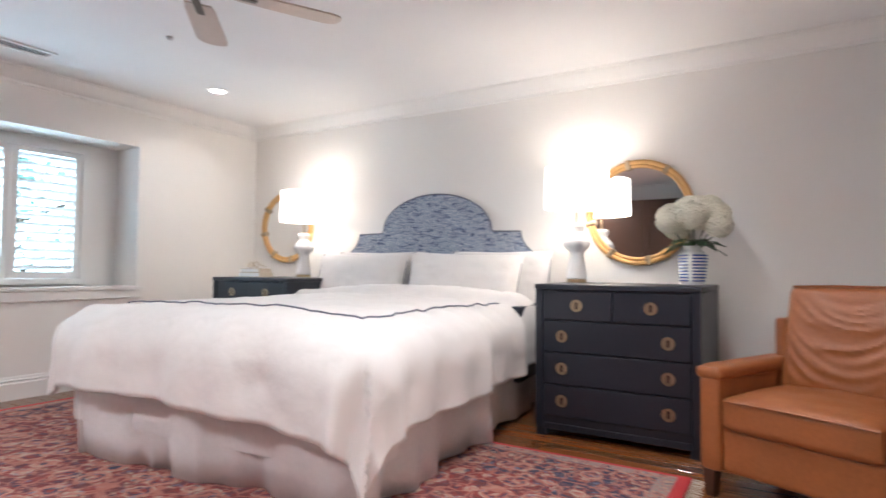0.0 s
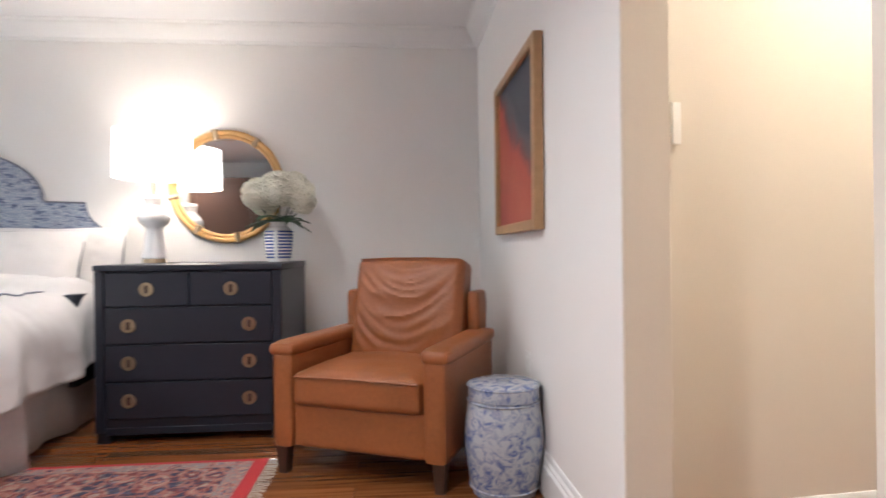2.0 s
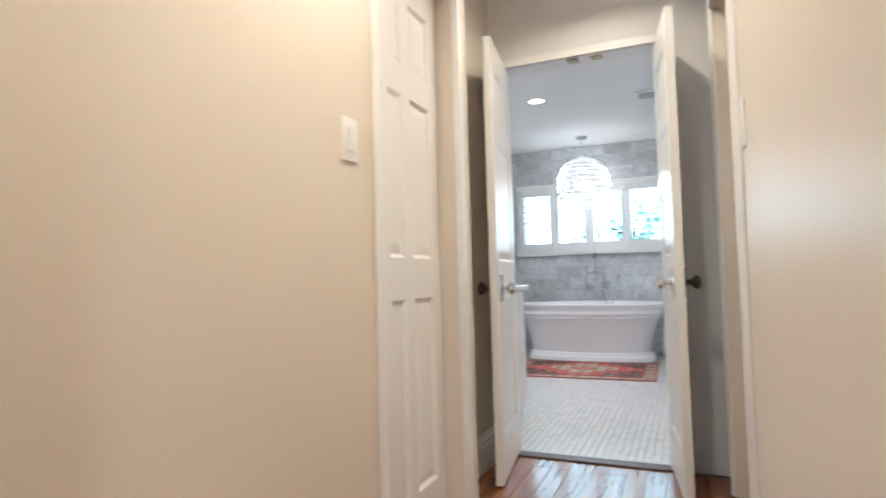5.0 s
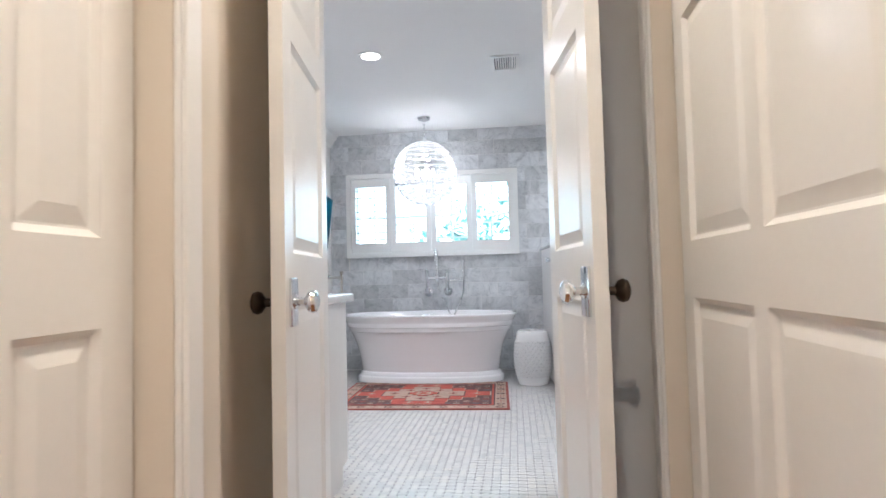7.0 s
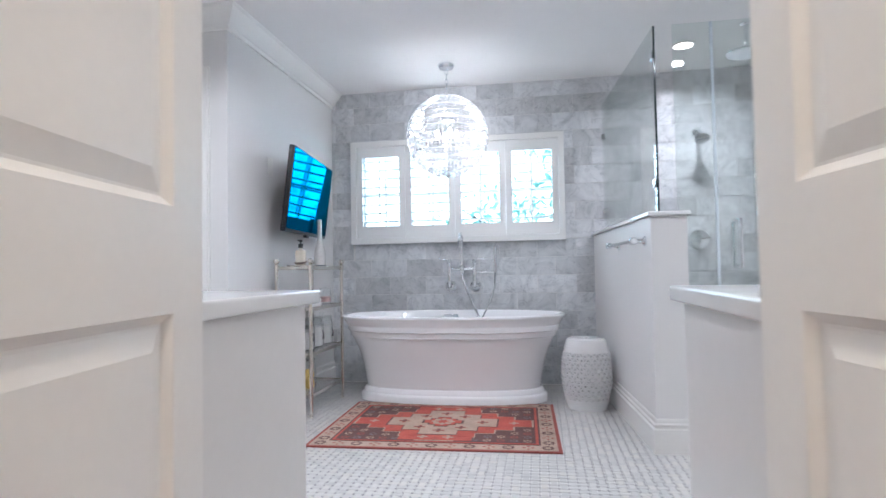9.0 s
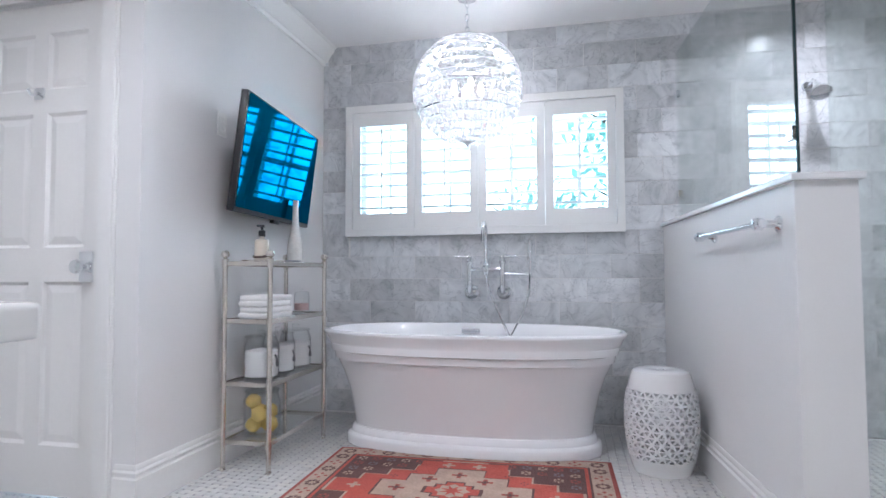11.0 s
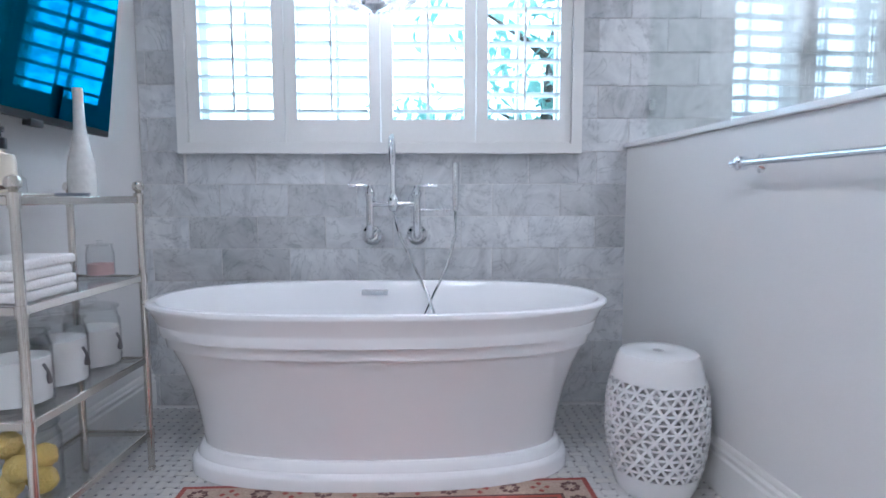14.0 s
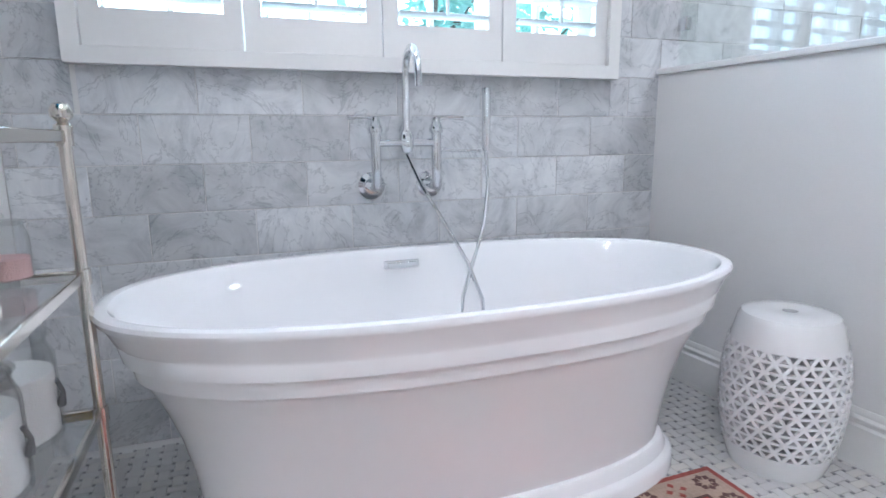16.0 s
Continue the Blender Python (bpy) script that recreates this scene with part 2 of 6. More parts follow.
def wall_with_holes(axis, at0, at1, u0, u1, z0, z1, holes=()):
    """A thick wall along u with rectangular holes (u0, u1, z0, z1)."""
    us = sorted({u0, u1, *(h[0] for h in holes), *(h[1] for h in holes)})
    zs = sorted({z0, z1, *(h[2] for h in holes), *(h[3] for h in holes)})
    b = bmesh.new()
    solid = lambda i, j: 0 <= i < len(us) - 1 and 0 <= j < len(zs) - 1 and not any(
        h[0] <= (us[i] + us[i + 1]) / 2 <= h[1] and h[2] <= (zs[j] + zs[j + 1]) / 2 <= h[3] for h in holes)
    pt = (lambda a, u, z: (a, u, z)) if axis == "x" else (lambda a, u, z: (u, a, z))
    vs = {}
    V = lambda a, i, j: vs.setdefault((a, i, j), b.verts.new(pt((at0, at1)[a], us[i], zs[j])) if (a, i, j) not in vs else vs[(a, i, j)])
    for i in range(len(us) - 1):
        for j in range(len(zs) - 1):
            if not solid(i, j):
                continue
            for a in (0, 1):
                b.faces.new((V(a, i, j), V(a, i + 1, j), V(a, i + 1, j + 1), V(a, i, j + 1)))
            for di, dj, p, q in ((-1, 0, (i, j), (i, j + 1)), (1, 0, (i + 1, j), (i + 1, j + 1)), (0, -1, (i, j), (i + 1, j)), (0, 1, (i, j + 1), (i + 1, j + 1))):
                if not solid(i + di, j + dj):
                    b.faces.new((V(0, *p), V(0, *q), V(1, *q), V(1, *p)))
    return b


def structure(name, bm, material, label, category, smooth=False):
    return tagged(part(name, bm, material, smooth=smooth), label, category, kind="structure")


# ---- shell: bedroom, hall, bath ----
H = 2.44
BW, BE, BN, BS = -5.258, 0.35, 4.717, -1.2
HN, HS, HD, HDS = 2.05, 1.10, 2.2, 1.04
XD = 3.12
EX, TVY, CLX, BNY, SHS = 7.1, 3.37, 5.43, 4.5, -0.55
PX, PY0, PY1, PZ = -1.69, -0.175, 0.0, 1.17
PONY = pose(EX, 1.204, 0, 0, 0, 4.2)

RECESS = 0.35
in_bedroom(
    structure("wall_bedroom_north", wall_with_holes("y", BN, BN + 0.14, BW - 0.45, BE + 0.13, 0, H), WALL, "warm light grey painted bedroom wall behind the bed", "wall"),
    structure("wall_bedroom_west", wall_with_holes("x", BW - RECESS, BW, BS, BN, 0, H, [(0.9, 3.45, 0.785, 2.024)]), WALL, "warm light grey painted wall with a deep window recess", "wall"),
    structure("wall_bedroom_west_outer", wall_with_holes("x", BW - RECESS - 0.1, BW - RECESS, BS, BN, 0, H, [(1.04, 3.135, 0.86, 1.94)]), WALL, "painted back of the window recess", "wall"),
    structure("wall_bedroom_south", wall_with_holes("y", BS - 0.14, BS, BW - 0.45, BE + 0.13, 0, H), WALL, "plain grey painted bedroom wall", "wall"),
    structure("wall_bedroom_east", wall_with_holes("x", BE, BE + 0.13, 2.278, BN, 0, H), WALL, "light grey painted wall with a framed painting", "wall"),
    structure("wall_bedroom_east_south", wall_with_holes("x", BE, BE + 0.13, BS, 1.445, 0, H), WALL, "light grey painted wall beside the hall opening", "wall"))
structure("wall_hall_north", wall_with_holes("y", HN, HN + 0.13, 0.36, 2.36, 0, H, [(1.62, 2.21, 0, 2.06)]), HALL, "cream painted hall wall with a closet opening", "wall")
structure("wall_hall_north_end", wall_with_holes("y", HD, HD + 0.13, 2.36, XD, 0, H), HALL, "cream painted hall wall beside the bath doors", "wall")
structure("wall_hall_south", wall_with_holes("y", HS - 0.13, HS, 0.22, 2.96, 0, H, [(1.92, 2.86, 0, 2.06)]), HALL, "cream painted hall wall with a closet opening", "wall")
structure("wall_hall_south_end", wall_with_holes("y", HDS - 0.13, HDS, 2.96, XD, 0, H), HALL, "cream painted hall wall beside the bath doors", "wall")
structure("wall_bath_west", wall_with_holes("x", XD, XD + 0.12, SHS, BNY, 0, H, [(1.32, 2.15, 0, 2.05)]), BATHWALL, "pale painted wall with a double doorway", "wall")
structure("wall_bath_north", wall_with_holes("y", BNY, BNY + 0.12, XD, CLX + 0.12, 0, H), BATHWALL, "pale painted bathroom wall", "wall")
structure("wall_water_closet", wall_with_holes("x", CLX, CLX + 0.12, TVY, BNY, 0, H, [(3.56, 4.22, 0, 2.03)]), BATHWALL, "pale painted wall with a panel door", "wall")
structure("wall_television", wall_with_holes("y", TVY, TVY + 0.12, CLX + 0.12, EX, 0, H), BATHWALL, "pale lavender-white painted bathroom wall", "wall")
structure("wall_bath_east", wall_with_holes("x", EX + 0.0025, EX + 0.2, SHS - 0.1, TVY + 0.12, 0, H, [(1.46, 3.15, 1.19, 1.97)]), GROUT, "marble-tiled bathroom wall with a shuttered window", "wall")
structure("wall_shower_south", wall_with_holes("y", SHS - 0.12, SHS, XD, EX + 0.2, 0, H), BATHWALL, "painted bathroom end wall", "wall")
structure("pony_wall", moved(box(PX, 0.005, PY0, PY1, 0, PZ), PONY), BATHWALL, "half-height painted wall beside the bathtub", "wall")
in_bedroom(structure("floor_bedroom", box(BW - 0.4, BE + 0.08, BS, BN + 0.1, -0.1, -0.012), HARDWOOD, "red-brown hardwood floor", "floor"))
structure("floor_hall", box(0.12, XD + 0.03, HDS - 0.1, HD + 0.1, -0.11, -0.0145), HARDWOOD, "red-brown hardwood hall floor", "floor")
structure("floor_bath", box(XD + 0.03, EX + 0.2, SHS - 0.1, BNY + 0.1, -0.1, -0.004), GROUT, "basketweave marble mosaic floor", "floor")
structure("ceiling", box(BW - 0.6, EX + 0.2, BS - 0.6, BN + 0.5, H, H + 0.1), CEIL, "flat white painted ceiling", "ceiling")


# ---- doors, trim ----
CROWN = [(0, 0), (0.012, 0), (0.018, 0.02), (0.035, 0.03), (0.05, 0.06), (0.075, 0.085), (0.08, 0.105), (0.095, 0.115), (0.095, 0.118), (0, 0.118)]
SKIRTING = [(0, 0), (0.018, 0), (0.018, 0.118), (0.010, 0.124), (0.010, 0.132), (0.016, 0.137), (0.016, 0.143), (0.008, 0.150), (0.009, 0.160), (0.004, 0.170), (0, 0.170)]


def trim(name, profile, path, label, material=TRIM):
    return structure(name, sweep(profile, path), material, label, "trim", smooth=True)


in_bedroom(trim("trim_crown_bedroom", CROWN, [(BE, BN, H - 0.12), (BW, BN, H - 0.12), (BW, BS, H - 0.12)], "white stepped crown moulding under the bedroom ceiling"))
in_bedroom(trim("trim_crown_bedroom_east", CROWN, [(BE, 2.278, H - 0.12), (BE, BN, H - 0.12)], "white stepped crown moulding above the painting"))
trim("trim_crown_bath", CROWN, [(EX, TVY, H - 0.12), (CLX, TVY, H - 0.12), (CLX, BNY, H - 0.12)], "white crown moulding along the bathroom wall")
in_bedroom(trim("baseboard_bedroom", SKIRTING, [(BE, BN, 0), (BW, BN, 0), (BW, BS, 0)], "tall white moulded baseboard"))
in_bedroom(trim("baseboard_bedroom_east", SKIRTING, [(BE, 2.285, 0), (BE, BN, 0)], "tall white moulded baseboard"))
trim("baseboard_hall", SKIRTING, [(1.58, HN, 0), (0.40, HN, 0)], "white moulded hall baseboard")
trim("baseboard_hall_end", SKIRTING, [(XD, HD, 0), (2.365, HD, 0)], "white moulded hall baseboard")
trim("baseboard_hall_south", SKIRTING, [(0.26, HS, 0), (1.84, HS, 0)], "white moulded hall baseboard")
trim("baseboard_hall_south_end", SKIRTING, [(2.965, HDS, 0), (XD, HDS, 0)], "white moulded hall baseboard")
trim("baseboard_television_wall", SKIRTING, [(EX, TVY, 0), (CLX, TVY, 0), (CLX, 3.46, 0)], "white moulded bathroom baseboard")
trim("baseboard_pony", SKIRTING, [tuple(PONY @ Vector(p)) for p in ((PX, PY0, 0), (PX, PY1, 0), (-0.002, PY1, 0))], "white moulded baseboard round the half wall")


def panel_door(name, w, h, cols, rows, m, label, category="door", stile=0.1, t=0.035, kind="structure"):
    """A panel door: one frame with real openings, and a raised panel in each."""
    root = thing(name, label, category, m, kind=kind)
    mull = stile * 0.8
    pw = (w - 2 * stile - (cols - 1) * mull) / cols
    holes = [(stile + c * (pw + mull), stile + c * (pw + mull) + pw, z0, z1) for c in range(cols) for z0, z1 in rows]
    part("door_frame", wall_with_holes("y", -t / 2, t / 2, 0, w, 0, h, holes), DOORP, root, smooth=False)
    for u0, u1, z0, z1 in holes:
        b = bmesh.new()
        for s in (-1, 1):
            loops = []
            for inset, d in ((0.0, t / 2 - 0.001), (0.012, t / 2 - 0.011), (0.016, t / 2 - 0.011), (0.045, t / 2 - 0.004)):
                loops.append([b.verts.new((x, s * d, z)) for x, z in ((u0 + inset, z0 + inset), (u1 - inset, z0 + inset), (u1 - inset, z1 - inset), (u0 + inset, z1 - inset))])
            for a, c in zip(loops, loops[1:]):
                for k in range(4):
                    b.faces.new((a[k], a[(k + 1) % 4], c[(k + 1) % 4], c[k]))
            b.faces.new(loops[-1])
        part("panel", b, DOORP, root, smooth=False)
    return root


SIX = [(0.2, 0.86), (1.0, 1.56), (1.66, 1.9)]


def knob_set(root, x, z, t=0.035, inner=CHROME, outer=BRONZE):
    for s, mt, nm in ((-1, inner, "polished chrome"), (1, outer, "dark bronze")):
        b = box(x - 0.032, x + 0.032, 0, 0.009, z - 0.062, z + 0.062, 0.003)
        b = join(b, moved(lathe([(0.0, 0), (0.02, 0), (0.02, 0.006), (0.011, 0.012), (0.011, 0.026), (0.016, 0.03), (0.026, 0.036), (0.030, 0.046), (0.027, 0.056), (0.016, 0.062), (0, 0.063)], 24), pose(x, 0.006, z, -90)))
        if s < 0:
            b = moved(b, Matrix.Diagonal((1, -1, 1, 1)))
        part("door_handle", moved(b, Matrix.Translation((0, s * t / 2, 0))), mt, root, nm + " knob on a square plate")


def casing(name, axis, face, u0, u1, h, out, label, w=0.075, t=0.018):
    """Door casing: two legs and a head with stepped edges; out is the side it stands proud on."""
    root = thing(name, label, "trim", kind="structure")
    for a, b_, z0, z1, nm in ((u0 - w, u0, 0, h + w, "jamb_casing"), (u1, u1 + w, 0, h + w, "jamb_casing"), (u0, u1, h, h + w, "head_casing")):
        for k, (i, tt) in enumerate(((0.0, t * 0.6), (0.012, t))):
            q = sorted((face, face + out * tt))
            zz0, zz1 = (z0, z1 - i) if nm == "jamb_casing" else (z0 + 0.001, z1 - i)
            bb = box(a + i * (nm == "jamb_casing"), b_ - i * (nm == "jamb_casing"), q[0], q[1], zz0, zz1, 0.003, 1)
            if axis == "x":
                bb = moved(bb, Matrix(((0, 1, 0, 0), (1, 0, 0, 0), (0, 0, 1, 0), (0, 0, 0, 1))))
            part(nm if k == 0 else "casing_bead", bb, TRIM, root, smooth=False)
    return root


closet = panel_door("door_1", 0.53, 2.03, 2, SIX, pose(1.672, 2.135, 0.012), "white six-panel closet door, closed", stile=0.075)
casing("trim_closet_north", "y", HN, 1.66, 2.21, 2.06, -1, "white painted closet door casing")
panel_door("door_2", 0.92, 2.03, 2, SIX, pose(1.93, HS - 0.07, 0.012), "white six-panel closet door, closed", stile=0.075)
casing("trim_closet_south", "y", HS, 1.92, 2.86, 2.06, 1, "white painted closet door casing")
leaf_n = panel_door("door_3", 0.56, 2.035, 1, SIX, pose(3.2, 2.13, 0.008, 0, 0, 188.0), "white panel bathroom door leaf standing open into the hall", stile=0.085)
leaf_s = panel_door("door_4", 0.5, 2.035, 1, SIX, pose(3.2, 1.345, 0.008, 0, 0, 188.0), "white panel bathroom door leaf standing open into the hall", stile=0.085)
knob_set(leaf_n, 0.495, 0.875, inner=BRONZE, outer=CHROME)
knob_set(leaf_s, 0.44, 0.885, inner=CHROME, outer=BRONZE)
for lf in (leaf_n, leaf_s):
    for z in (0.25, 1.0, 1.78):
        part("hinge", moved(lathe([(0, 0), (0.008, 0), (0.008, 0.09), (0, 0.09)], 12), Matrix.Translation((-0.004, 0, z))), BRONZE, lf)
casing("trim_bath_doorway", "x", XD, 1.32, 2.15, 2.05, -1, "white painted casing of the double doorway", w=0.045)
structure("threshold", box(XD - 0.02, XD + 0.06, 1.32, 2.15, -0.004, 0.006, 0.003, 1), DARKW, "dark wood threshold strip at the bathroom door", "threshold")
for y in (1.63, 1.75):
    b = box(XD + 0.02, XD + 0.07, y - 0.03, y + 0.03, 2.043, 2.05, 0.002, 1)
    tagged(part("door_catch", b, BRASS), "small brass ball catch in the door head", "catch", "catches in the door head")
wc = panel_door("door_5", 0.645, 2.02, 2, SIX, pose(CLX + 0.045, 3.567, 0.01, 0, 0, 90), "white six-panel water-closet door, closed", stile=0.09)
knob_set(wc, 0.07, 0.92, inner=CHROME, outer=CHROME)
part("robe_hook", join(box(0.3, 0.35, 0.0175, 0.024, 1.62, 1.67, 0.003), moved(tube([(0.325, 0.02, 1.645), (0.325, 0.06, 1.63), (0.325, 0.075, 1.65)], 0.007), Matrix())), CHROME, wc, "chrome robe hook")
casing("trim_water_closet", "x", CLX, 3.56, 4.22, 2.03, -1, "white painted door casing", w=0.085)
in_bedroom(structure("jamb_hall_opening", box(BE + 0.001, BE + 0.129, 2.27, 2.2775, 0, H - 0.001, 0.002, 1), HALL, "cream painted jamb of the hall opening", "jamb"))


# ---- shutters and windows ----
def shutter(root, y0, y1, z0, z1, lz0, lz1, stile=0.05, tilt=12, spacing=0.066, t=0.028):
    """A plantation shutter panel in the plane x = 0, hinged frame with tilted louvres and a tilt rod."""
    part("shutter_frame", wall_with_holes("x", -t / 2, t / 2, y0, y1, z0, z1, [(y0 + stile, y1 - stile, lz0, lz1)]), TRIM, root, smooth=False)
    n = int((lz1 - lz0) / spacing)
    b = bmesh.new()
    w = y1 - y0 - 2 * stile - 0.006
    prof = [(0.032 * math.cos(a), 0.0048 * math.sin(a)) for a in [2 * math.pi * k / 10 for k in range(10)]]
    r0 = [b.verts.new((p, 0, q)) for p, q in prof]
    r1 = [b.verts.new((p, w, q)) for p, q in prof]
    for k in range(10):
        b.faces.new((r0[k], r0[(k + 1) % 10], r1[(k + 1) % 10], r1[k]))
    b.faces.new(r0), b.faces.new(r1)
    me = mesh_of(b, "louvre", TRIM)
    for k in range(n):
        lo = new("louvre", me)
        lo.parent = root
        lo.matrix_basis = pose(0, y0 + stile + 0.003, lz0 + (k + 0.5) * (lz1 - lz0) / n, 0, tilt, 0)
    part("tilt_rod", box(-0.045, -0.037, (y0 + y1) / 2 - 0.005, (y0 + y1) / 2 + 0.005, lz0 + 0.03, lz1 - 0.02), TRIM, root, smooth=False)


def window_unit(name, y0, y1, z0, z1, xf, out, shutters, label, lz, tilt=8):
    """Sash window behind, shutters in front, in a wall of constant x. out: +1 or -1, the way outdoors."""
    root = thing(name, label, "window", pose(xf, 0, 0, 0, 0, 0), kind="structure")
    f = 0.045
    part("window_frame", wall_with_holes("x", out * 0.0 - 0.03, out * 0.0 + 0.028, y0, y1, z0, z1, [(y0 + f, y1 - f, z0 + f, z1 - f)]), TRIM, root, smooth=False)
    n = len(shutters)
    for a, b_ in shutters:
        shutter(root, a, b_, z0 + f + 0.003, z1 - f - 0.003, *lz, tilt=tilt * out)
    holes, step = [], (y1 - y0 - 0.12) / n
    for k in range(n):
        for j in range(2):
            for i in range(2):
                hy, hz = (step - 0.05) / 2, (z1 - z0 - 0.16) / 2
                yy, zz = y0 + 0.085 + k * step + i * hy, z0 + 0.08 + j * hz
                holes.append((yy + 0.008, yy + hy - 0.008, zz + 0.008, zz + hz - 0.008))
    g = sorted((out * 0.11, out * 0.14))
    part("sash", wall_with_holes("x", g[0], g[1], y0, y1, z0, z1, holes), TRIM, root, smooth=False)
    for k in range(n):
        pn = part("pane", box(out * 0.124 - 0.001, out * 0.124 + 0.001, y0 + 0.08 + k * step, y0 + 0.05 + (k + 1) * step, z0 + 0.06, z1 - 0.06), GLASS, root, smooth=False)
        pn.visible_shadow = False
    return root


window_unit("window_1", 1.42, 3.19, 1.147, 2.01, EX - 0.012, 1, [(1.468, 1.885), (1.889, 2.303), (2.307, 2.721), (2.725, 3.142)],
            "white-framed bathroom window with four plantation shutters, louvres open", (1.295, 1.875))
in_bedroom(
    window_unit("window_2", 1.0, 3.175, 0.83, 1.975, BW - RECESS + 0.035, -1, [(1.05, 1.568), (1.572, 2.088), (2.092, 2.608), (2.612, 3.128)],
                "white-framed bedroom window with plantation shutters, louvres half open", (0.93, 1.885), 30),
    structure("window_sill", join(box(BW - RECESS + 0.07, BW + 0.03, 0.85, 3.5, 0.787, 0.812, 0.005), box(BW, BW + 0.018, 0.87, 3.48, 0.71, 0.786, 0.006)), TRIM, "white moulded sill and apron under the bedroom window", "sill"))

# outdoors: ground, sky backdrop, trees
tagged(part("ground", box(-120, 120, -120, 120, -0.65, -0.6), GROUND, smooth=False), "green lawn around the house", "ground", kind="structure")
HAZE = glow("bright_haze", (0.72, 0.93, 1.0), 5.0)
for nm, x in (("backdrop_east", 26), ("backdrop_west", -26)):
    tagged(part(nm, box(x, x + 0.1, -22, 26, -0.6, 22), HAZE, smooth=False), "bright hazy daylight sky beyond the window", "sky", kind="structure")
BARK = mat("bark", (0.12, 0.09, 0.07), 0.9, vary=0.3, grain=12, bump=0.5)
LEAF = mat("leaves", (0.12, 0.30, 0.22), 0.5, vary=0.35, grain=3, bump=0.0)
_tl = node_of(LEAF, "ShaderNodeBsdfTranslucent")
_tl.inputs["Color"].default_value = (0.42, 0.74, 0.68, 1)
_ms = node_of(LEAF, "ShaderNodeMixShader")
_ms.inputs[0].default_value = 0.6
_lo = LEAF.node_tree.nodes["Material Output"]
feed(LEAF, base_of(LEAF).outputs[0], _ms.inputs[1])
feed(LEAF, _tl.outputs[0], _ms.inputs[2])
feed(LEAF, _ms.outputs[0], _lo.inputs[0])


def tree(x, y, h, r, seed, n=1100):
    rnd = random.Random(seed)
    root = thing("tree", "leafy green tree outside the window", "tree", pose(x, y, -0.6), "trees outside")
    b = tube([(0, 0, 0), (0.05, 0.02, h * 0.3), (0, 0.1, h * 0.6), (0.1, 0, h * 0.85)], [0.13, 0.1, 0.07, 0.02], 10)
    for k in range(7):
        a, z = k * 2.4, h * (0.3 + 0.07 * k)
        b = tube([(0, 0, z), (0.5 * r * math.cos(a), 0.5 * r * math.sin(a), z + 0.3), (0.9 * r * math.cos(a), 0.9 * r * math.sin(a), z + 0.5)], [0.05, 0.03, 0.01], 7, b)
    part("trunk", b, BARK, root)
    vs, fs = [], []
    clumps = [(rnd.gauss(0, r * 0.5), rnd.gauss(0, r * 0.5), h * rnd.uniform(0.25, 0.98)) for _ in range(40)]
    for _ in range(n):
        c = rnd.choice(clumps)
        p = Vector([c[i] + rnd.gauss(0, 0.22) for i in range(3)])
        d1 = Vector([rnd.gauss(0, 1) for _ in range(3)]).normalized()
        d2 = d1.cross(Vector((rnd.random(), rnd.random(), 1))).normalized()
        L, w = rnd.uniform(0.07, 0.15), rnd.uniform(0.03, 0.06)
        k = len(vs)
        vs += [p - d1 * L, p + d2 * w, p + d1 * L, p - d2 * w]
        fs.append((k, k + 1, k + 2, k + 3))
    me = bpy.data.meshes.new("crown")
    me.from_pydata(vs, [], fs)
    me.materials.append(LEAF)
    cr = new("crown", me)
    cr.parent = root
    return root


tree(11.0, 0.7, 4.2, 1.0, 1)
tree(12.5, -0.9, 4.0, 1.2, 2)
tree(13.5, 2.3, 3.0, 0.9, 5, 900)
tree(-9.8, 4.6, 4.2, 1.3, 3)
tree(-10.2, 2.4, 4.4, 1.3, 4)

# ---- bath: large fixtures ----
MARBLE = mat("carrara_tile", (0.50, 0.51, 0.535), 0.22, vary=0.05, grain=60, bump=0.0)
_nt = MARBLE.node_tree
_oi, _tc = _nt.nodes.new("ShaderNodeObjectInfo"), _nt.nodes.new("ShaderNodeTexCoord")
_off = node_of(MARBLE, "ShaderNodeVectorMath")
_off.operation = "MULTIPLY_ADD"
_cmb = node_of(MARBLE, "ShaderNodeCombineXYZ")
for k in range(3):
    feed(MARBLE, _oi.outputs["Random"], _cmb.inputs[k])
feed(MARBLE, _cmb.outputs[0], _off.inputs[0])
_off.inputs[1].default_value = (31.0, 17.0, 53.0)
feed(MARBLE, _tc.outputs["Object"], _off.inputs[2])
_w = node_of(MARBLE, "ShaderNodeTexNoise", Scale=4.5, Detail=8.0, Roughness=0.68, Distortion=2.2)
_v = node_of(MARBLE, "ShaderNodeTexNoise", Scale=3.0, Detail=6.0, Roughness=0.6, Distortion=3.5)
feed(MARBLE, _off.outputs[0], _w.inputs["Vector"])
feed(MARBLE, _off.outputs[0], _v.inputs["Vector"])
_r1 = ramp(MARBLE, _w.outputs["Fac"], [(0.3, (0.45, 0.465, 0.485)), (0.47, (0.60, 0.61, 0.625)), (0.62, (0.68, 0.69, 0.70)), (0.8, (0.72, 0.725, 0.735))])
_r2 = ramp(MARBLE, _v.outputs["Fac"], [(0.0, (1, 1, 1)), (0.485, (1, 1, 1)), (0.5, (0.62, 0.63, 0.65)), (0.515, (1, 1, 1))])
_mx = node_of(MARBLE, "ShaderNodeMix")
_mx.data_type, _mx.blend_type = "RGBA", "MULTIPLY"
_mx.inputs["Factor"].default_value = 0.75
feed(MARBLE, _r1.outputs[0], _mx.inputs["A"])
feed(MARBLE, _r2.outputs[0], _mx.inputs["B"])
_tone = node_of(MARBLE, "ShaderNodeMapRange", To_Min=0.84, To_Max=1.14)
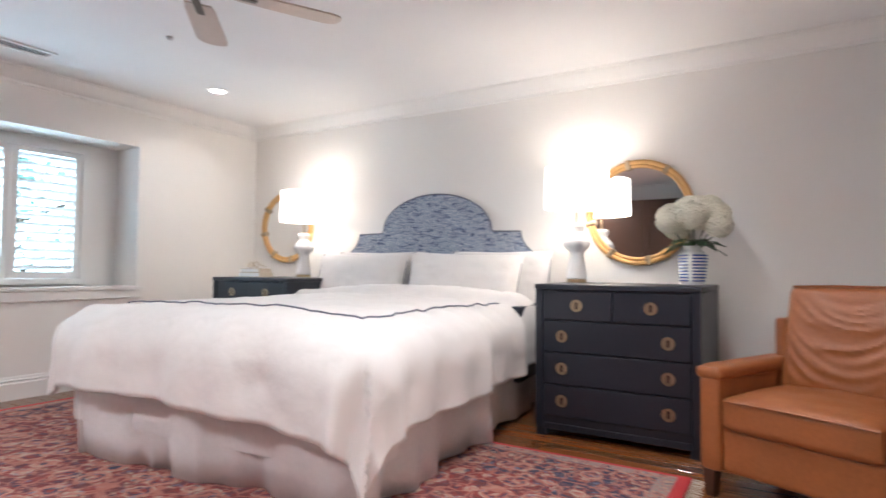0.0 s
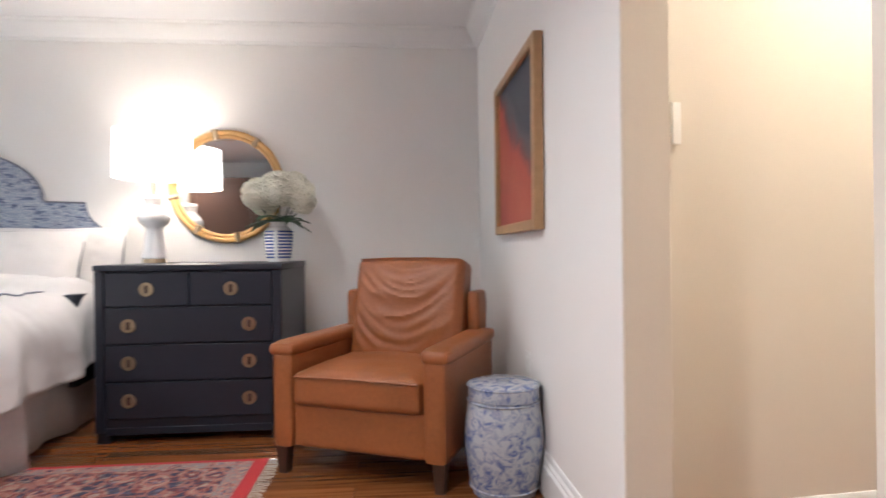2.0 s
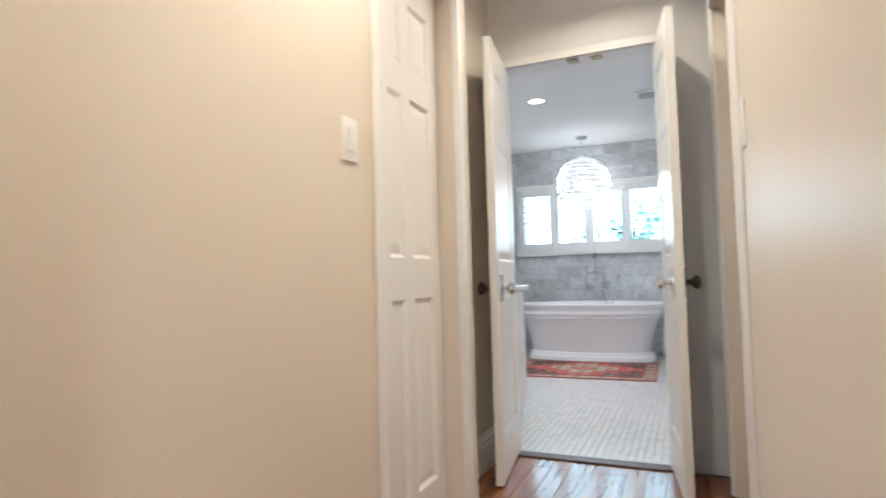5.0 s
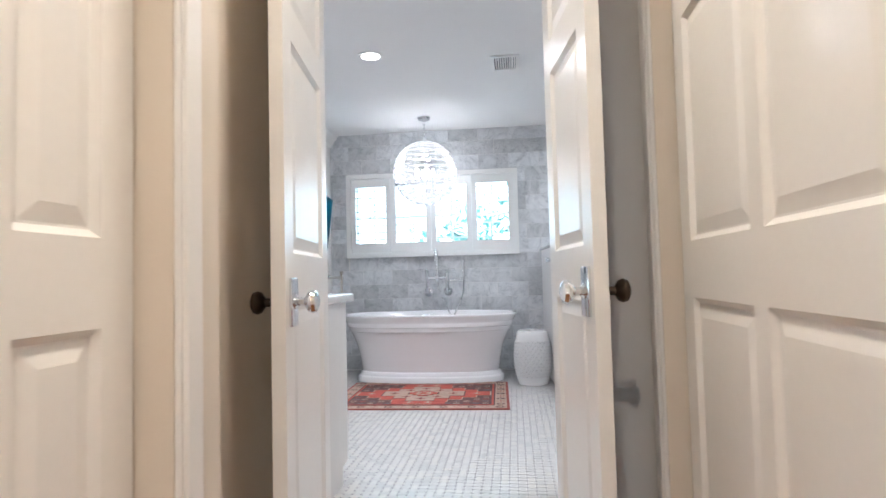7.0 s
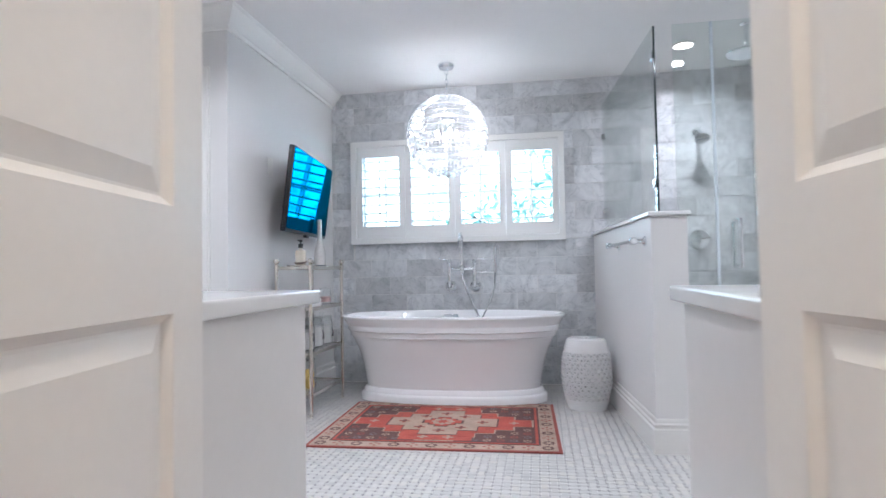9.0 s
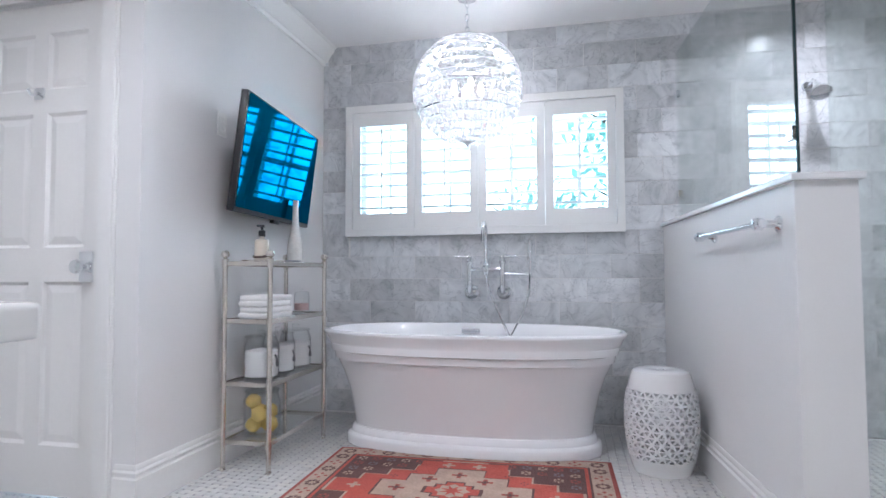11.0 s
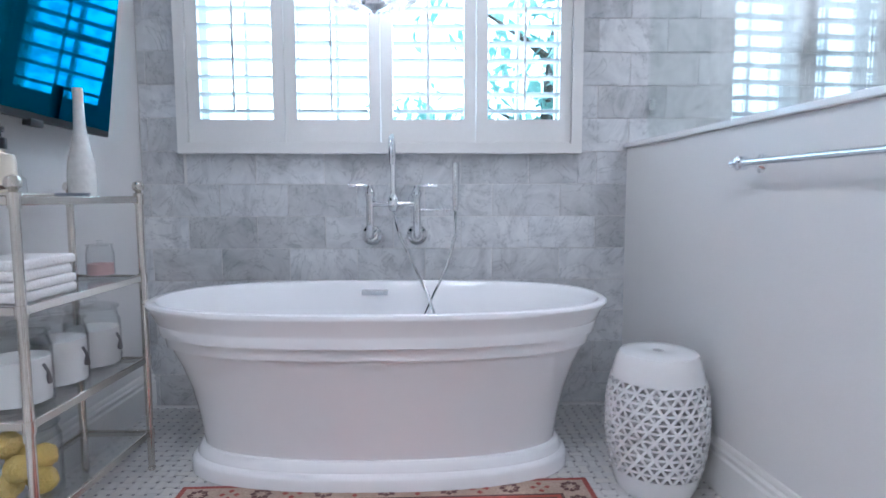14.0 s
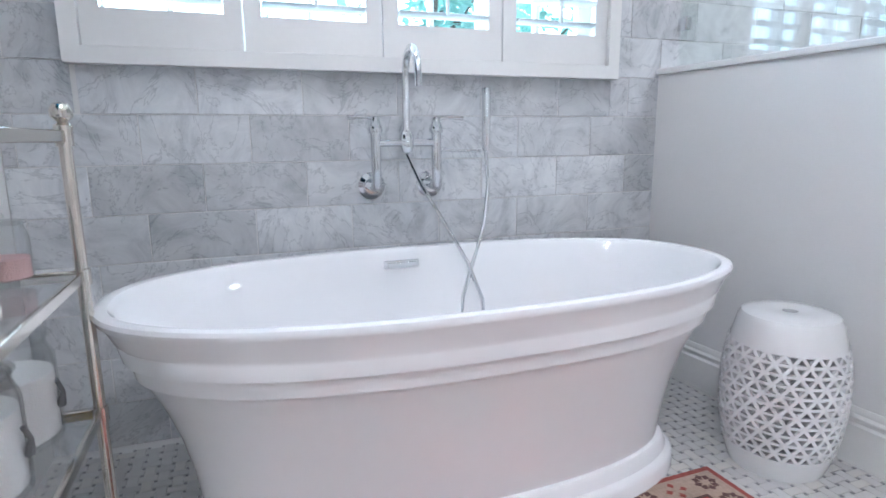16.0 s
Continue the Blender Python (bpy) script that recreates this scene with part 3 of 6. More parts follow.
feed(MARBLE, _oi.outputs["Random"], _tone.inputs[0])
_m2 = node_of(MARBLE, "ShaderNodeMix")
_m2.data_type, _m2.blend_type = "RGBA", "MULTIPLY"
_m2.inputs["Factor"].default_value = 1.0
feed(MARBLE, _mx.outputs["Result"], _m2.inputs["A"])
feed(MARBLE, _tone.outputs[0], _m2.inputs["B"])
feed(MARBLE, _m2.outputs["Result"], base_of(MARBLE).inputs["Base Color"])

COUNTER = mat("white_marble_top", (0.76, 0.76, 0.755), 0.15, vary=0.05, grain=6, scale2=2.0, bump=0.0)
PANELP = mat("vanity_paint", (0.73, 0.715, 0.70), 0.4, vary=0.02, bump=0.02)


def oval_loft(profile, cx, cy, e=2.5, n=72):
    """Rings of a superellipse, long along y: (height, half length, half width)."""
    b = bmesh.new()
    rings = []
    for z, hl, hw in profile:
        ring = []
        for k in range(n):
            a = 2 * math.pi * k / n
            c, s = math.cos(a), math.sin(a)
            ring.append(b.verts.new((cx + hw * math.copysign(abs(c) ** (2 / e), c), cy + hl * math.copysign(abs(s) ** (2 / e), s), z)))
        rings.append(ring)
    for a, c in zip(rings, rings[1:]):
        for k in range(n):
            b.faces.new((a[k], a[(k + 1) % n], c[(k + 1) % n], c[k]))
    b.faces.new(rings[0]), b.faces.new(rings[-1])
    return b


TX, TY = 6.56, 2.27
tub = thing("bathtub", "glossy white freestanding bathtub with stepped rim on a plinth base", "bathtub", pose(TX, TY, 0))
part("plinth", oval_loft([(0, 0.665, 0.275), (0.004, 0.675, 0.283), (0.045, 0.675, 0.283), (0.055, 0.668, 0.277), (0.062, 0.655, 0.263), (0.085, 0.648, 0.255), (0.095, 0.638, 0.247), (0.098, 0.62, 0.23)], 0, 0), ACRYL, tub)
part("shell", oval_loft([(0.08, 0.60, 0.21), (0.097, 0.63, 0.238), (0.2, 0.645, 0.252), (0.3, 0.668, 0.272), (0.38, 0.697, 0.295), (0.44, 0.725, 0.318), (0.452, 0.728, 0.32), (0.455, 0.742, 0.332), (0.487, 0.748, 0.337),
     (0.492, 0.748, 0.338), (0.496, 0.762, 0.35), (0.528, 0.769, 0.354), (0.533, 0.768, 0.354), (0.54, 0.775, 0.357), (0.573, 0.792, 0.363), (0.583, 0.803, 0.37), (0.594, 0.807, 0.373), (0.602, 0.803, 0.37), (0.606, 0.792, 0.36),
     (0.603, 0.778, 0.346), (0.59, 0.768, 0.337), (0.5, 0.735, 0.31), (0.35, 0.67, 0.262), (0.22, 0.60, 0.215), (0.16, 0.53, 0.17), (0.14, 0.42, 0.11), (0.137, 0.05, 0.02)], 0, 0, 2.45), ACRYL, tub)
part("overflow_slot", join(box(0.300, 0.312, -0.005, 0.105, 0.55, 0.575, 0.004), box(0.296, 0.300, 0.005, 0.095, 0.556, 0.569, 0.001, 1)), CHROME, tub, "polished chrome overflow slot")

# wall-mounted tub filler
FX = EX - 0.08
fil = thing("tub_faucet", "polished chrome wall-mounted tub filler with gooseneck spout", "faucet", pose(0, -0.065, 0))
for y, nm in ((2.417, "hot_leg"), (2.214, "cold_leg")):
    b = moved(lathe([(0, 0), (0.045, 0), (0.045, 0.006), (0.036, 0.012), (0.03, 0.014), (0.026, 0.02), (0.0, 0.02)], 28), pose(EX, y, 0.785, 0, -90))
    b = tube([(EX - 0.01, y, 0.785), (FX + 0.02, y, 0.785), (FX + 0.005, y, 0.79), (FX, y, 0.81), (FX, y, 0.97)], 0.017, 14, b)
    b = join(b, moved(lathe([(0, 0), (0.021, 0), (0.024, 0.012), (0.021, 0.024), (0.017, 0.03), (0.014, 0.05), (0.0, 0.052)], 20), Matrix.Translation((FX, y, 0.955))))
    part(nm, b, CHROME, fil)
    s = 1 if y > 2.3 else -1
    lv = part("lever", tube([(FX, y, 1.0), (FX - 0.004, y + s * 0.03, 1.006), (FX - 0.008, y + s * 0.09, 1.004)], [0.007, 0.006, 0.009], 10), CHROME, fil)
part("bridge", join(tube([(FX, 2.417, 0.925), (FX, 2.214, 0.925)], 0.013, 14), moved(lathe([(0, -0.035), (0.018, -0.03), (0.024, -0.01), (0.024, 0.02), (0.018, 0.035), (0.014, 0.04), (0, 0.04)], 20), Matrix.Translation((FX, 2.315, 0.925)))), CHROME, fil)
arc = [(FX, 2.315, 0.95), (FX, 2.315, 1.13)] + [(FX - 0.065 + 0.065 * math.cos(a), 2.315, 1.13 + 0.078 * math.sin(a)) for a in [math.pi * k / 12 for k in range(1, 13)]] + [(FX - 0.132, 2.315, 1.09)]
part("spout", tube(arc, 0.0125, 14), CHROME, fil)
part("hand_shower", join(tube([(FX - 0.02, 2.045, 0.895), (FX - 0.02, 2.045, 0.93), (FX - 0.02, 2.045, 1.10)], [0.011, 0.014, 0.015], 14), tube([(FX, 2.20, 0.90), (FX - 0.01, 2.06, 0.895)], 0.006, 10)), CHROME, fil)
hose = [(FX - dx, y, z) for dx, y, z in ((0.02, 2.045, 0.895), (0.05, 2.05, 0.78), (0.10, 2.085, 0.66), (0.14, 2.14, 0.55), (0.17, 2.19, 0.44), (0.19, 2.205, 0.35), (0.2, 2.17, 0.29),
                                         (0.2, 2.13, 0.33), (0.18, 2.125, 0.43), (0.15, 2.165, 0.55), (0.11, 2.225, 0.67), (0.06, 2.285, 0.79), (0.0, 2.315, 0.89))]
part("hose", tube(hose, 0.0068, 8), CHROME, fil, "ribbed metal shower hose")

# pony wall cap, shower glass and fittings
structure("pony_cap", moved(box(PX - 0.02, -0.002, PY0 - 0.015, PY1 + 0.018, PZ, PZ + 0.022, 0.004, 1), PONY), COUNTER, "white marble cap on the half wall", "ledge")
GY, GX, PS = -0.09, 5.6, 0.905
structure("shower_curb", box(GX - 0.065, GX + 0.085, SHS, PS, 0, 0.1, 0.006, 1), COUNTER, "white marble shower curb", "curb")
enc = thing("shower_enclosure", "frameless clear glass shower enclosure with chrome fittings", "shower enclosure", pose(0, 0, 0))
part("side_panel", moved(box(PX + 0.18, -0.006, GY - 0.005, GY + 0.005, PZ + 0.022, 2.2), PONY), SHGLASS, enc, smooth=False).visible_shadow = False
part("fixed_panel", box(GX - 0.005, GX + 0.005, 0.72, PS + 0.003, 0.1, 2.2), SHGLASS, enc, smooth=False).visible_shadow = False
dr = part("glass_door", box(GX - 0.005, GX + 0.005, 0.0, 0.71, 0.105, 2.2), SHGLASS, enc, smooth=False)
dr.visible_shadow = False
for s in (-1, 1):
    part("pull_handle", tube([(GX, 0.62, 1.15), (GX + s * 0.055, 0.62, 1.15), (GX + s * 0.06, 0.62, 1.14), (GX + s * 0.06, 0.62, 0.92), (GX + s * 0.055, 0.62, 0.91), (GX, 0.62, 0.91)], 0.0095, 10), CHROME, enc)
part("edge_seal", box(GX - 0.008, GX + 0.008, 0.708, 0.722, 0.1, 2.2, 0.002, 1), mat("seal", (0.75, 0.82, 0.86), 0.1, vary=0.02, bump=0.0), enc)
part("dark_edge", moved(box(PX + 0.174, PX + 0.18, GY - 0.005, GY + 0.005, PZ + 0.022, 2.2), PONY), mat("glass_edge", (0.02, 0.04, 0.04), 0.1, bump=0.0), enc, "dark polished glass edge", smooth=False)
for x, z in ((-0.024, 1.36), (-0.024, 1.95), (PX + 0.21, 1.36), (PX + 0.21, 2.05)):
    part("glass_clamp", moved(box(x - 0.022, x + 0.022, GY - 0.013, GY + 0.013, z - 0.024, z + 0.024, 0.003, 1), PONY), CHROME, enc)

rain = thing("rain_shower_head", "round chrome rain shower head on a ceiling arm", "shower head", pose(6.25, 0.32, 2.44))
part("arm", join(lathe([(0, 0), (0.035, 0), (0.035, -0.008), (0.012, -0.014), (0.012, -0.17), (0, -0.17)], 20), tube([(0, 0, -0.02), (0, 0, -0.15)], 0.01)), CHROME, rain)
part("head", lathe([(0, -0.15), (0.02, -0.152), (0.03, -0.17), (0.115, -0.182), (0.12, -0.19), (0.115, -0.2), (0, -0.2)], 32), CHROME, rain)
sh = thing("wall_shower_head", "chrome wall shower head on a bent arm", "shower head", pose(EX, 0.42, 1.95))
part("arm", tube([(0, 0, 0), (-0.08, 0, 0.01), (-0.14, 0, -0.03)], 0.01), CHROME, sh)
part("flange", moved(lathe([(0, 0), (0.03, 0), (0.025, 0.01), (0, 0.012)], 20), pose(0, 0, 0, 0, -90)), CHROME, sh)
part("head", moved(lathe([(0, 0), (0.014, 0), (0.018, 0.02), (0.05, 0.06), (0.052, 0.075), (0, 0.08)], 24), pose(-0.14, 0, -0.03, 0, -145)), CHROME, sh)
va = thing("shower_valve", "round chrome shower valve with a lever", "valve", pose(EX, 0.42, 1.12))
part("plate", moved(lathe([(0, 0), (0.075, 0), (0.075, 0.008), (0.03, 0.014), (0.028, 0.05), (0, 0.052)], 32), pose(0, 0, 0, 0, -90)), CHROME, va)
part("lever", tube([(-0.045, 0, 0), (-0.05, -0.08, 0.01)], 0.008), CHROME, va)
bar = thing("slide_bar_shower", "chrome hand shower on a vertical slide bar", "hand shower", pose(EX - 0.05, 0.02, 0))
part("slide_bar", tube([(0, 0, 1.15), (0, 0, 1.86)], 0.011), CHROME, bar)
for z in (1.16, 1.85):
    part("bracket", tube([(0.05, 0, z), (-0.005, 0, z)], 0.014), CHROME, bar)
part("hand_piece", tube([(-0.03, -0.01, 1.5), (-0.06, -0.08, 1.62), (-0.08, -0.13, 1.72)], [0.012, 0.014, 0.028]), CHROME, bar)
part("hose", tube([(-0.03, -0.01, 1.5), (-0.04, 0.02, 1.2), (-0.04, -0.04, 0.95), (0.03, -0.12, 0.9), (0.05, -0.13, 0.95)], 0.007), CHROME, bar)

tb = thing("towel_bar", "chrome towel bar on two round posts", "towel bar", PONY @ pose(0, 0, 1.05))
for x in (-1.58, -0.95):
    part("post", moved(lathe([(0, 0), (0.027, 0), (0.027, 0.006), (0.018, 0.012), (0.012, 0.02), (0.012, 0.045), (0.02, 0.052), (0.02, 0.075), (0.012, 0.082), (0, 0.083)], 22), pose(x, 0, 0, -90)), CHROME, tb)
part("rail", tube([(-1.62, 0.064, 0), (-1.605, 0.064, 0), (-0.925, 0.064, 0), (-0.91, 0.064, 0)], [0.013, 0.010, 0.010, 0.013], 14), CHROME, tb)

# vanities beside the door
def vanity(y0, y1, label):
    root = thing("vanity_cabinet", label, "cabinet", pose(0, 0, 0), "vanities beside the doors")
    x0, x1 = XD + 0.125, 3.97
    part("body", box(x0, x1 - 0.02, y0, y1, 0.09, 0.83, 0.003, 1), PANELP, root, smooth=False)
    part("toe_kick", box(x0, x1 - 0.09, y0 + 0.005, y1 - 0.005, 0, 0.09), PANELP, root, smooth=False)
    n = 3
    for k in range(n):
        a, c = y0 + 0.03 + k * (y1 - y0 - 0.06) / n, y0 + 0.03 + (k + 1) * (y1 - y0 - 0.06) / n - 0.012
        d = part("cabinet_door", wall_with_holes("x", x1 - 0.021, x1 - 0.001, a, c, 0.12, 0.81, [(a + 0.06, c - 0.06, 0.18, 0.75)]), PANELP, root, smooth=False)
        part("door_panel", box(x1 - 0.02, x1 - 0.01, a + 0.06, c - 0.06, 0.18, 0.75), PANELP, root, smooth=False)
        part("handle", moved(lathe([(0, 0), (0.006, 0), (0.006, 0.015), (0.014, 0.02), (0.012, 0.028), (0, 0.03)], 16), pose(x1 - 0.001, c - 0.03, 0.6, 0, 90)), CHROME, root)
    return root


def vtop(y0, y1, sy, label):
    b = box(XD + 0.122, 4.0, y0, y1, 0.83, 0.868, 0.008, 3)
    ob = part("vanity_countertop", b, COUNTER)
    tagged(ob, label, "countertop", "vanity tops")
    bs = tagged(part("basin", moved(lathe([(0.0, 0.0), (0.14, 0.002), (0.19, 0.012), (0.2, 0.018), (0.19, 0.022), (0.15, 0.012), (0.0, 0.006)], 36), Matrix.Translation((3.6, sy, 0.868))), CERAM), "white oval washbasin set in the marble top", "basin", "washbasins")
    return ob


vanity(2.275, 4.45, "pale painted vanity cabinet beside the bathroom door")
vtop(2.25, 4.46, 3.0, "white marble vanity top with a rounded edge")
vanity(-0.5, 1.275, "pale painted vanity cabinet beside the shower")
vtop(-0.5, 1.30, 0.3, "white marble vanity top with a rounded edge")

cn = thing("lidded_canister", "white ceramic canister with a chrome lid on the vanity top", "canister", pose(3.62, 1.17, 0.868))
part("body", lathe([(0, 0), (0.04, 0), (0.042, 0.01), (0.042, 0.13), (0.04, 0.14), (0, 0.14)], 24), CERAM, cn)
part("lid", lathe([(0, 0.141), (0.044, 0.141), (0.044, 0.155), (0.03, 0.162), (0.008, 0.166), (0.008, 0.178), (0, 0.18)], 24), CHROME, cn)
tm = thing("toothbrush_cup", "tall white ceramic cup on the vanity top", "cup", pose(3.44, 2.36, 0.868))
part("cup_body", lathe([(0, 0), (0.032, 0), (0.034, 0.02), (0.036, 0.13), (0.034, 0.133), (0.032, 0.128), (0.03, 0.01), (0, 0.01)], 24), CERAM, tm)

# pendant
PC = (6.58, 2.28)
pen = thing("globe_pendant_light", "lit crystal-bead globe pendant with polished metal rings", "pendant light", pose(*PC, 0))
R, ZC = 0.295, 1.905
part("canopy", lathe([(0, H), (0.062, H), (0.062, H - 0.012), (0.05, H - 0.028), (0.012, H - 0.034), (0, H - 0.034)], 28), CHROME, pen)
for k in range(5):
    zz = 2.385 - k * 0.036
    cir = [(0.011 * math.cos(a) if k % 2 else 0, 0 if k % 2 else 0.011 * math.cos(a), zz + 0.022 * math.sin(a)) for a in [2 * math.pi * j / 14 for j in range(14)]]
    part("chain_link", tube(cir, 0.0032, 6, closed=True), CHROME, pen)
part("top_cap", lathe([(0, 2.235), (0.012, 2.23), (0.016, 2.215), (0.05, 2.203), (0.055, 2.192), (0, 2.19)], 24), CHROME, pen)
part("bottom_finial", lathe([(0, 1.588), (0.008, 1.592), (0.012, 1.6), (0.05, 1.612), (0.055, 1.622), (0, 1.624)], 24), CHROME, pen)
CRYSTAL = glassy("crystal", (0.97, 0.97, 0.98), 0.05, 0.3, 0.24)
NR = 15
b = bmesh.new()
for j in range(NR):
    a0, a1 = math.pi * (0.06 + 0.88 * j / NR), math.pi * (0.06 + 0.88 * (j + 1) / NR)
    am = (a0 + a1) / 2
    n = max(12, int(60 * math.sin(am)))
    for k in range(n):
        ph = 2 * math.pi * k / n
        c = Vector((math.sin(am) * math.cos(ph), math.sin(am) * math.sin(ph), math.cos(am)))
        up = Vector((math.cos(am) * math.cos(ph), math.cos(am) * math.sin(ph), -math.sin(am)))
        sd = c.cross(up)
        L, w, t = R * (a1 - a0) * 0.46, R * math.sin(am) * math.pi / n * 0.84, 0.008
        ctr = Vector((0, 0, ZC)) + c * R
        top, bot = b.verts.new(ctr + up * L), b.verts.new(ctr - up * L)
        q1 = [b.verts.new(ctr + up * L * 0.6 + sd * w * u + c * t * v) for u, v in ((1, 0), (0, 1), (-1, 0), (0, -1))]
        q2 = [b.verts.new(ctr - up * L * 0.6 + sd * w * u + c * t * v) for u, v in ((1, 0), (0, 1), (-1, 0), (0, -1))]
        for i in range(4):
            b.faces.new((q1[i], q1[(i + 1) % 4], q2[(i + 1) % 4], q2[i]))
            b.faces.new((top, q1[(i + 1) % 4], q1[i])), b.faces.new((bot, q2[i], q2[(i + 1) % 4]))
    rr = R * math.sin(a0)
    thick = 0.0065 if j in (4, 10) else 0.0034
    part("ring", tube([(rr * math.cos(q), rr * math.sin(q), ZC + R * math.cos(a0)) for q in [2 * math.pi * i / 40 for i in range(40)]], thick, 6, closed=True), CHROME, pen)
tagged(part("bead_netting", b, CRYSTAL, pen, smooth=False), "strings of clear faceted crystal beads", "", kind="stuff")
part("socket_cluster", tube([(0, 0, 2.2), (0, 0, 1.93)], 0.008), CHROME, pen)
for k in range(4):
    q = k * math.pi / 2 + 0.4
    part("bulb", moved(lathe([(0, 0), (0.01, 0), (0.016, 0.03), (0.012, 0.055), (0, 0.075)], 12), Matrix.Translation((0.075 * math.cos(q), 0.075 * math.sin(q), 1.88))), BULB, pen, "lit candle bulb")

# television
tv = thing("television", "flat black television on a tilting wall arm, switched off", "television", pose(6.225, 3.195, 1.445, 7, 0, 6.4) @ Matrix.Diagonal((0.96, 1, 0.95, 1)))
part("casing", box(-0.49, 0.49, 0, 0.035, -0.285, 0.285, 0.006), BLACKP, tv)
part("screen", box(-0.478, 0.478, -0.003, 0.001, -0.262, 0.276), SCREEN, tv, "glossy dark screen", smooth=False)
part("rear_box", box(-0.3, 0.3, 0.03, 0.075, -0.24, 0.1, 0.01), BLACKP, tv)
part("sensor", box(-0.035, 0.035, -0.004, 0.02, -0.303, -0.28, 0.003), BLACKP, tv)
part("wall_arm", join(box(-0.08, 0.08, 0.07, 0.1, -0.08, 0.1, 0.004), tube([(0, 0.09, 0.0), (-0.12, 0.13, 0.0), (0, 0.17, 0)], 0.014)), BLACKP, tv)
def plate(name, m, label, rocker=1, material=PLASTIC):
    """A wall plate facing -y in its own frame."""
    r = thing(name, label, "switch" if rocker else "outlet", m)
    part("cover_plate", box(-0.036 * max(1, rocker), 0.036 * max(1, rocker), -0.006, 0, -0.058, 0.058, 0.003), material, r)
    for k in range(max(1, rocker)):
        cx = (k - (max(1, rocker) - 1) / 2) * 0.046
        if rocker:
            part("rocker", moved(box(cx - 0.015, cx + 0.015, -0.011, -0.004, -0.032, 0.032, 0.003), pose(0, 0, 0, 4)), material, r)
        else:
            for z in (-0.022, 0.022):
                part("socket", box(cx - 0.016, cx + 0.016, -0.008, -0.004, z - 0.014, z + 0.014, 0.004), material, r)
    return r


plate("wall_outlet", pose(5.95, TVY, 1.62), "white wall outlet behind the television", 0)
tagged(part("door_sensor", box(0.515, 0.543, HN - 0.012, HN, 1.265, 1.39, 0.003), PLASTIC), "narrow white alarm sensor on the cream hall wall", "sensor")
plate("light_switch", pose(1.46, HN, 1.315), "white rocker light switch beside the closet casing")
plate("light_switch", pose(1.75, HS, 1.30, 0, 0, 180), "white rocker light switch beside the closet casing")
in_bedroom(plate("wall_outlet", pose(BE, 3.32, 0.45, 0, 0, -90), "white wall outlet below the painting", 0))

# ---- bath: loose things ----
BATHRUG_X, BATHRUG_Y = (5.32, 6.36), (1.54, 2.9)


def floral(name, field, second, scale=1.0):
    """Dense oriental pile: warped rosettes in rings, with vines and small blossoms of mixed colours between."""
    m = mat(name, field, 0.95, vary=0.15, grain=220, bump=0.5)
    tc = node_of(m, "ShaderNodeTexCoord")
    warp = node_of(m, "ShaderNodeTexNoise", Scale=22.0, Detail=2.0)
    feed(m, tc.outputs["Object"], warp.inputs["Vector"])
    add = node_of(m, "ShaderNodeVectorMath")
    add.operation = "MULTIPLY_ADD"
    feed(m, warp.outputs["Color"], add.inputs[0])
    add.inputs[1].default_value = (0.05, 0.05, 0.0)
    feed(m, tc.outputs["Object"], add.inputs[2])
    ros = node_of(m, "ShaderNodeTexVoronoi", Scale=6.0 * scale, Randomness=0.55)
    blo = node_of(m, "ShaderNodeTexVoronoi", Scale=30.0 * scale, Randomness=0.9)
    vine = node_of(m, "ShaderNodeTexVoronoi", Scale=13.0 * scale, Randomness=0.8)
    vine.feature = "DISTANCE_TO_EDGE"
    for q in (ros, blo, vine):
        feed(m, add.outputs["Vector"], q.inputs["Vector"])
    beige, pink, navy, blue = (0.42, 0.33, 0.26), (0.40, 0.17, 0.13), (0.035, 0.04, 0.085), (0.16, 0.18, 0.26)
    sep = node_of(m, "ShaderNodeSeparateColor")
    feed(m, blo.outputs["Color"], sep.inputs[0])
    small = ramp(m, sep.outputs[0], [(0.0, field), (0.3, pink), (0.45, navy), (0.62, beige), (0.78, second), (0.9, blue)], True)
    rings = ramp(m, ros.outputs["Distance"], [(0.0, beige), (0.1, field), (0.2, navy), (0.27, pink), (0.36, beige), (0.42, field), (0.52, second)], True)
    fb = ramp(m, blo.outputs["Distance"], [(0.0, (0.9, 0.9, 0.9)), (0.3, (0.7, 0.7, 0.7)), (0.5, (0.15, 0.15, 0.15))])
    a = node_of(m, "ShaderNodeMix")
    a.data_type = "RGBA"
    feed(m, fb.outputs[0], a.inputs["Factor"])
    feed(m, rings.outputs[0], a.inputs["A"])
    feed(m, small.outputs[0], a.inputs["B"])
    fv = ramp(m, vine.outputs["Distance"], [(0.0, (0.8, 0.8, 0.8)), (0.05, (0.6, 0.6, 0.6)), (0.09, (0.0, 0.0, 0.0))])
    c = node_of(m, "ShaderNodeMix")
    c.data_type = "RGBA"
    feed(m, fv.outputs[0], c.inputs["Factor"])
    feed(m, a.outputs["Result"], c.inputs["A"])
    c.inputs["B"].default_value = (*pink, 1)
    feed(m, c.outputs["Result"], base_of(m).inputs["Base Color"])
    return m


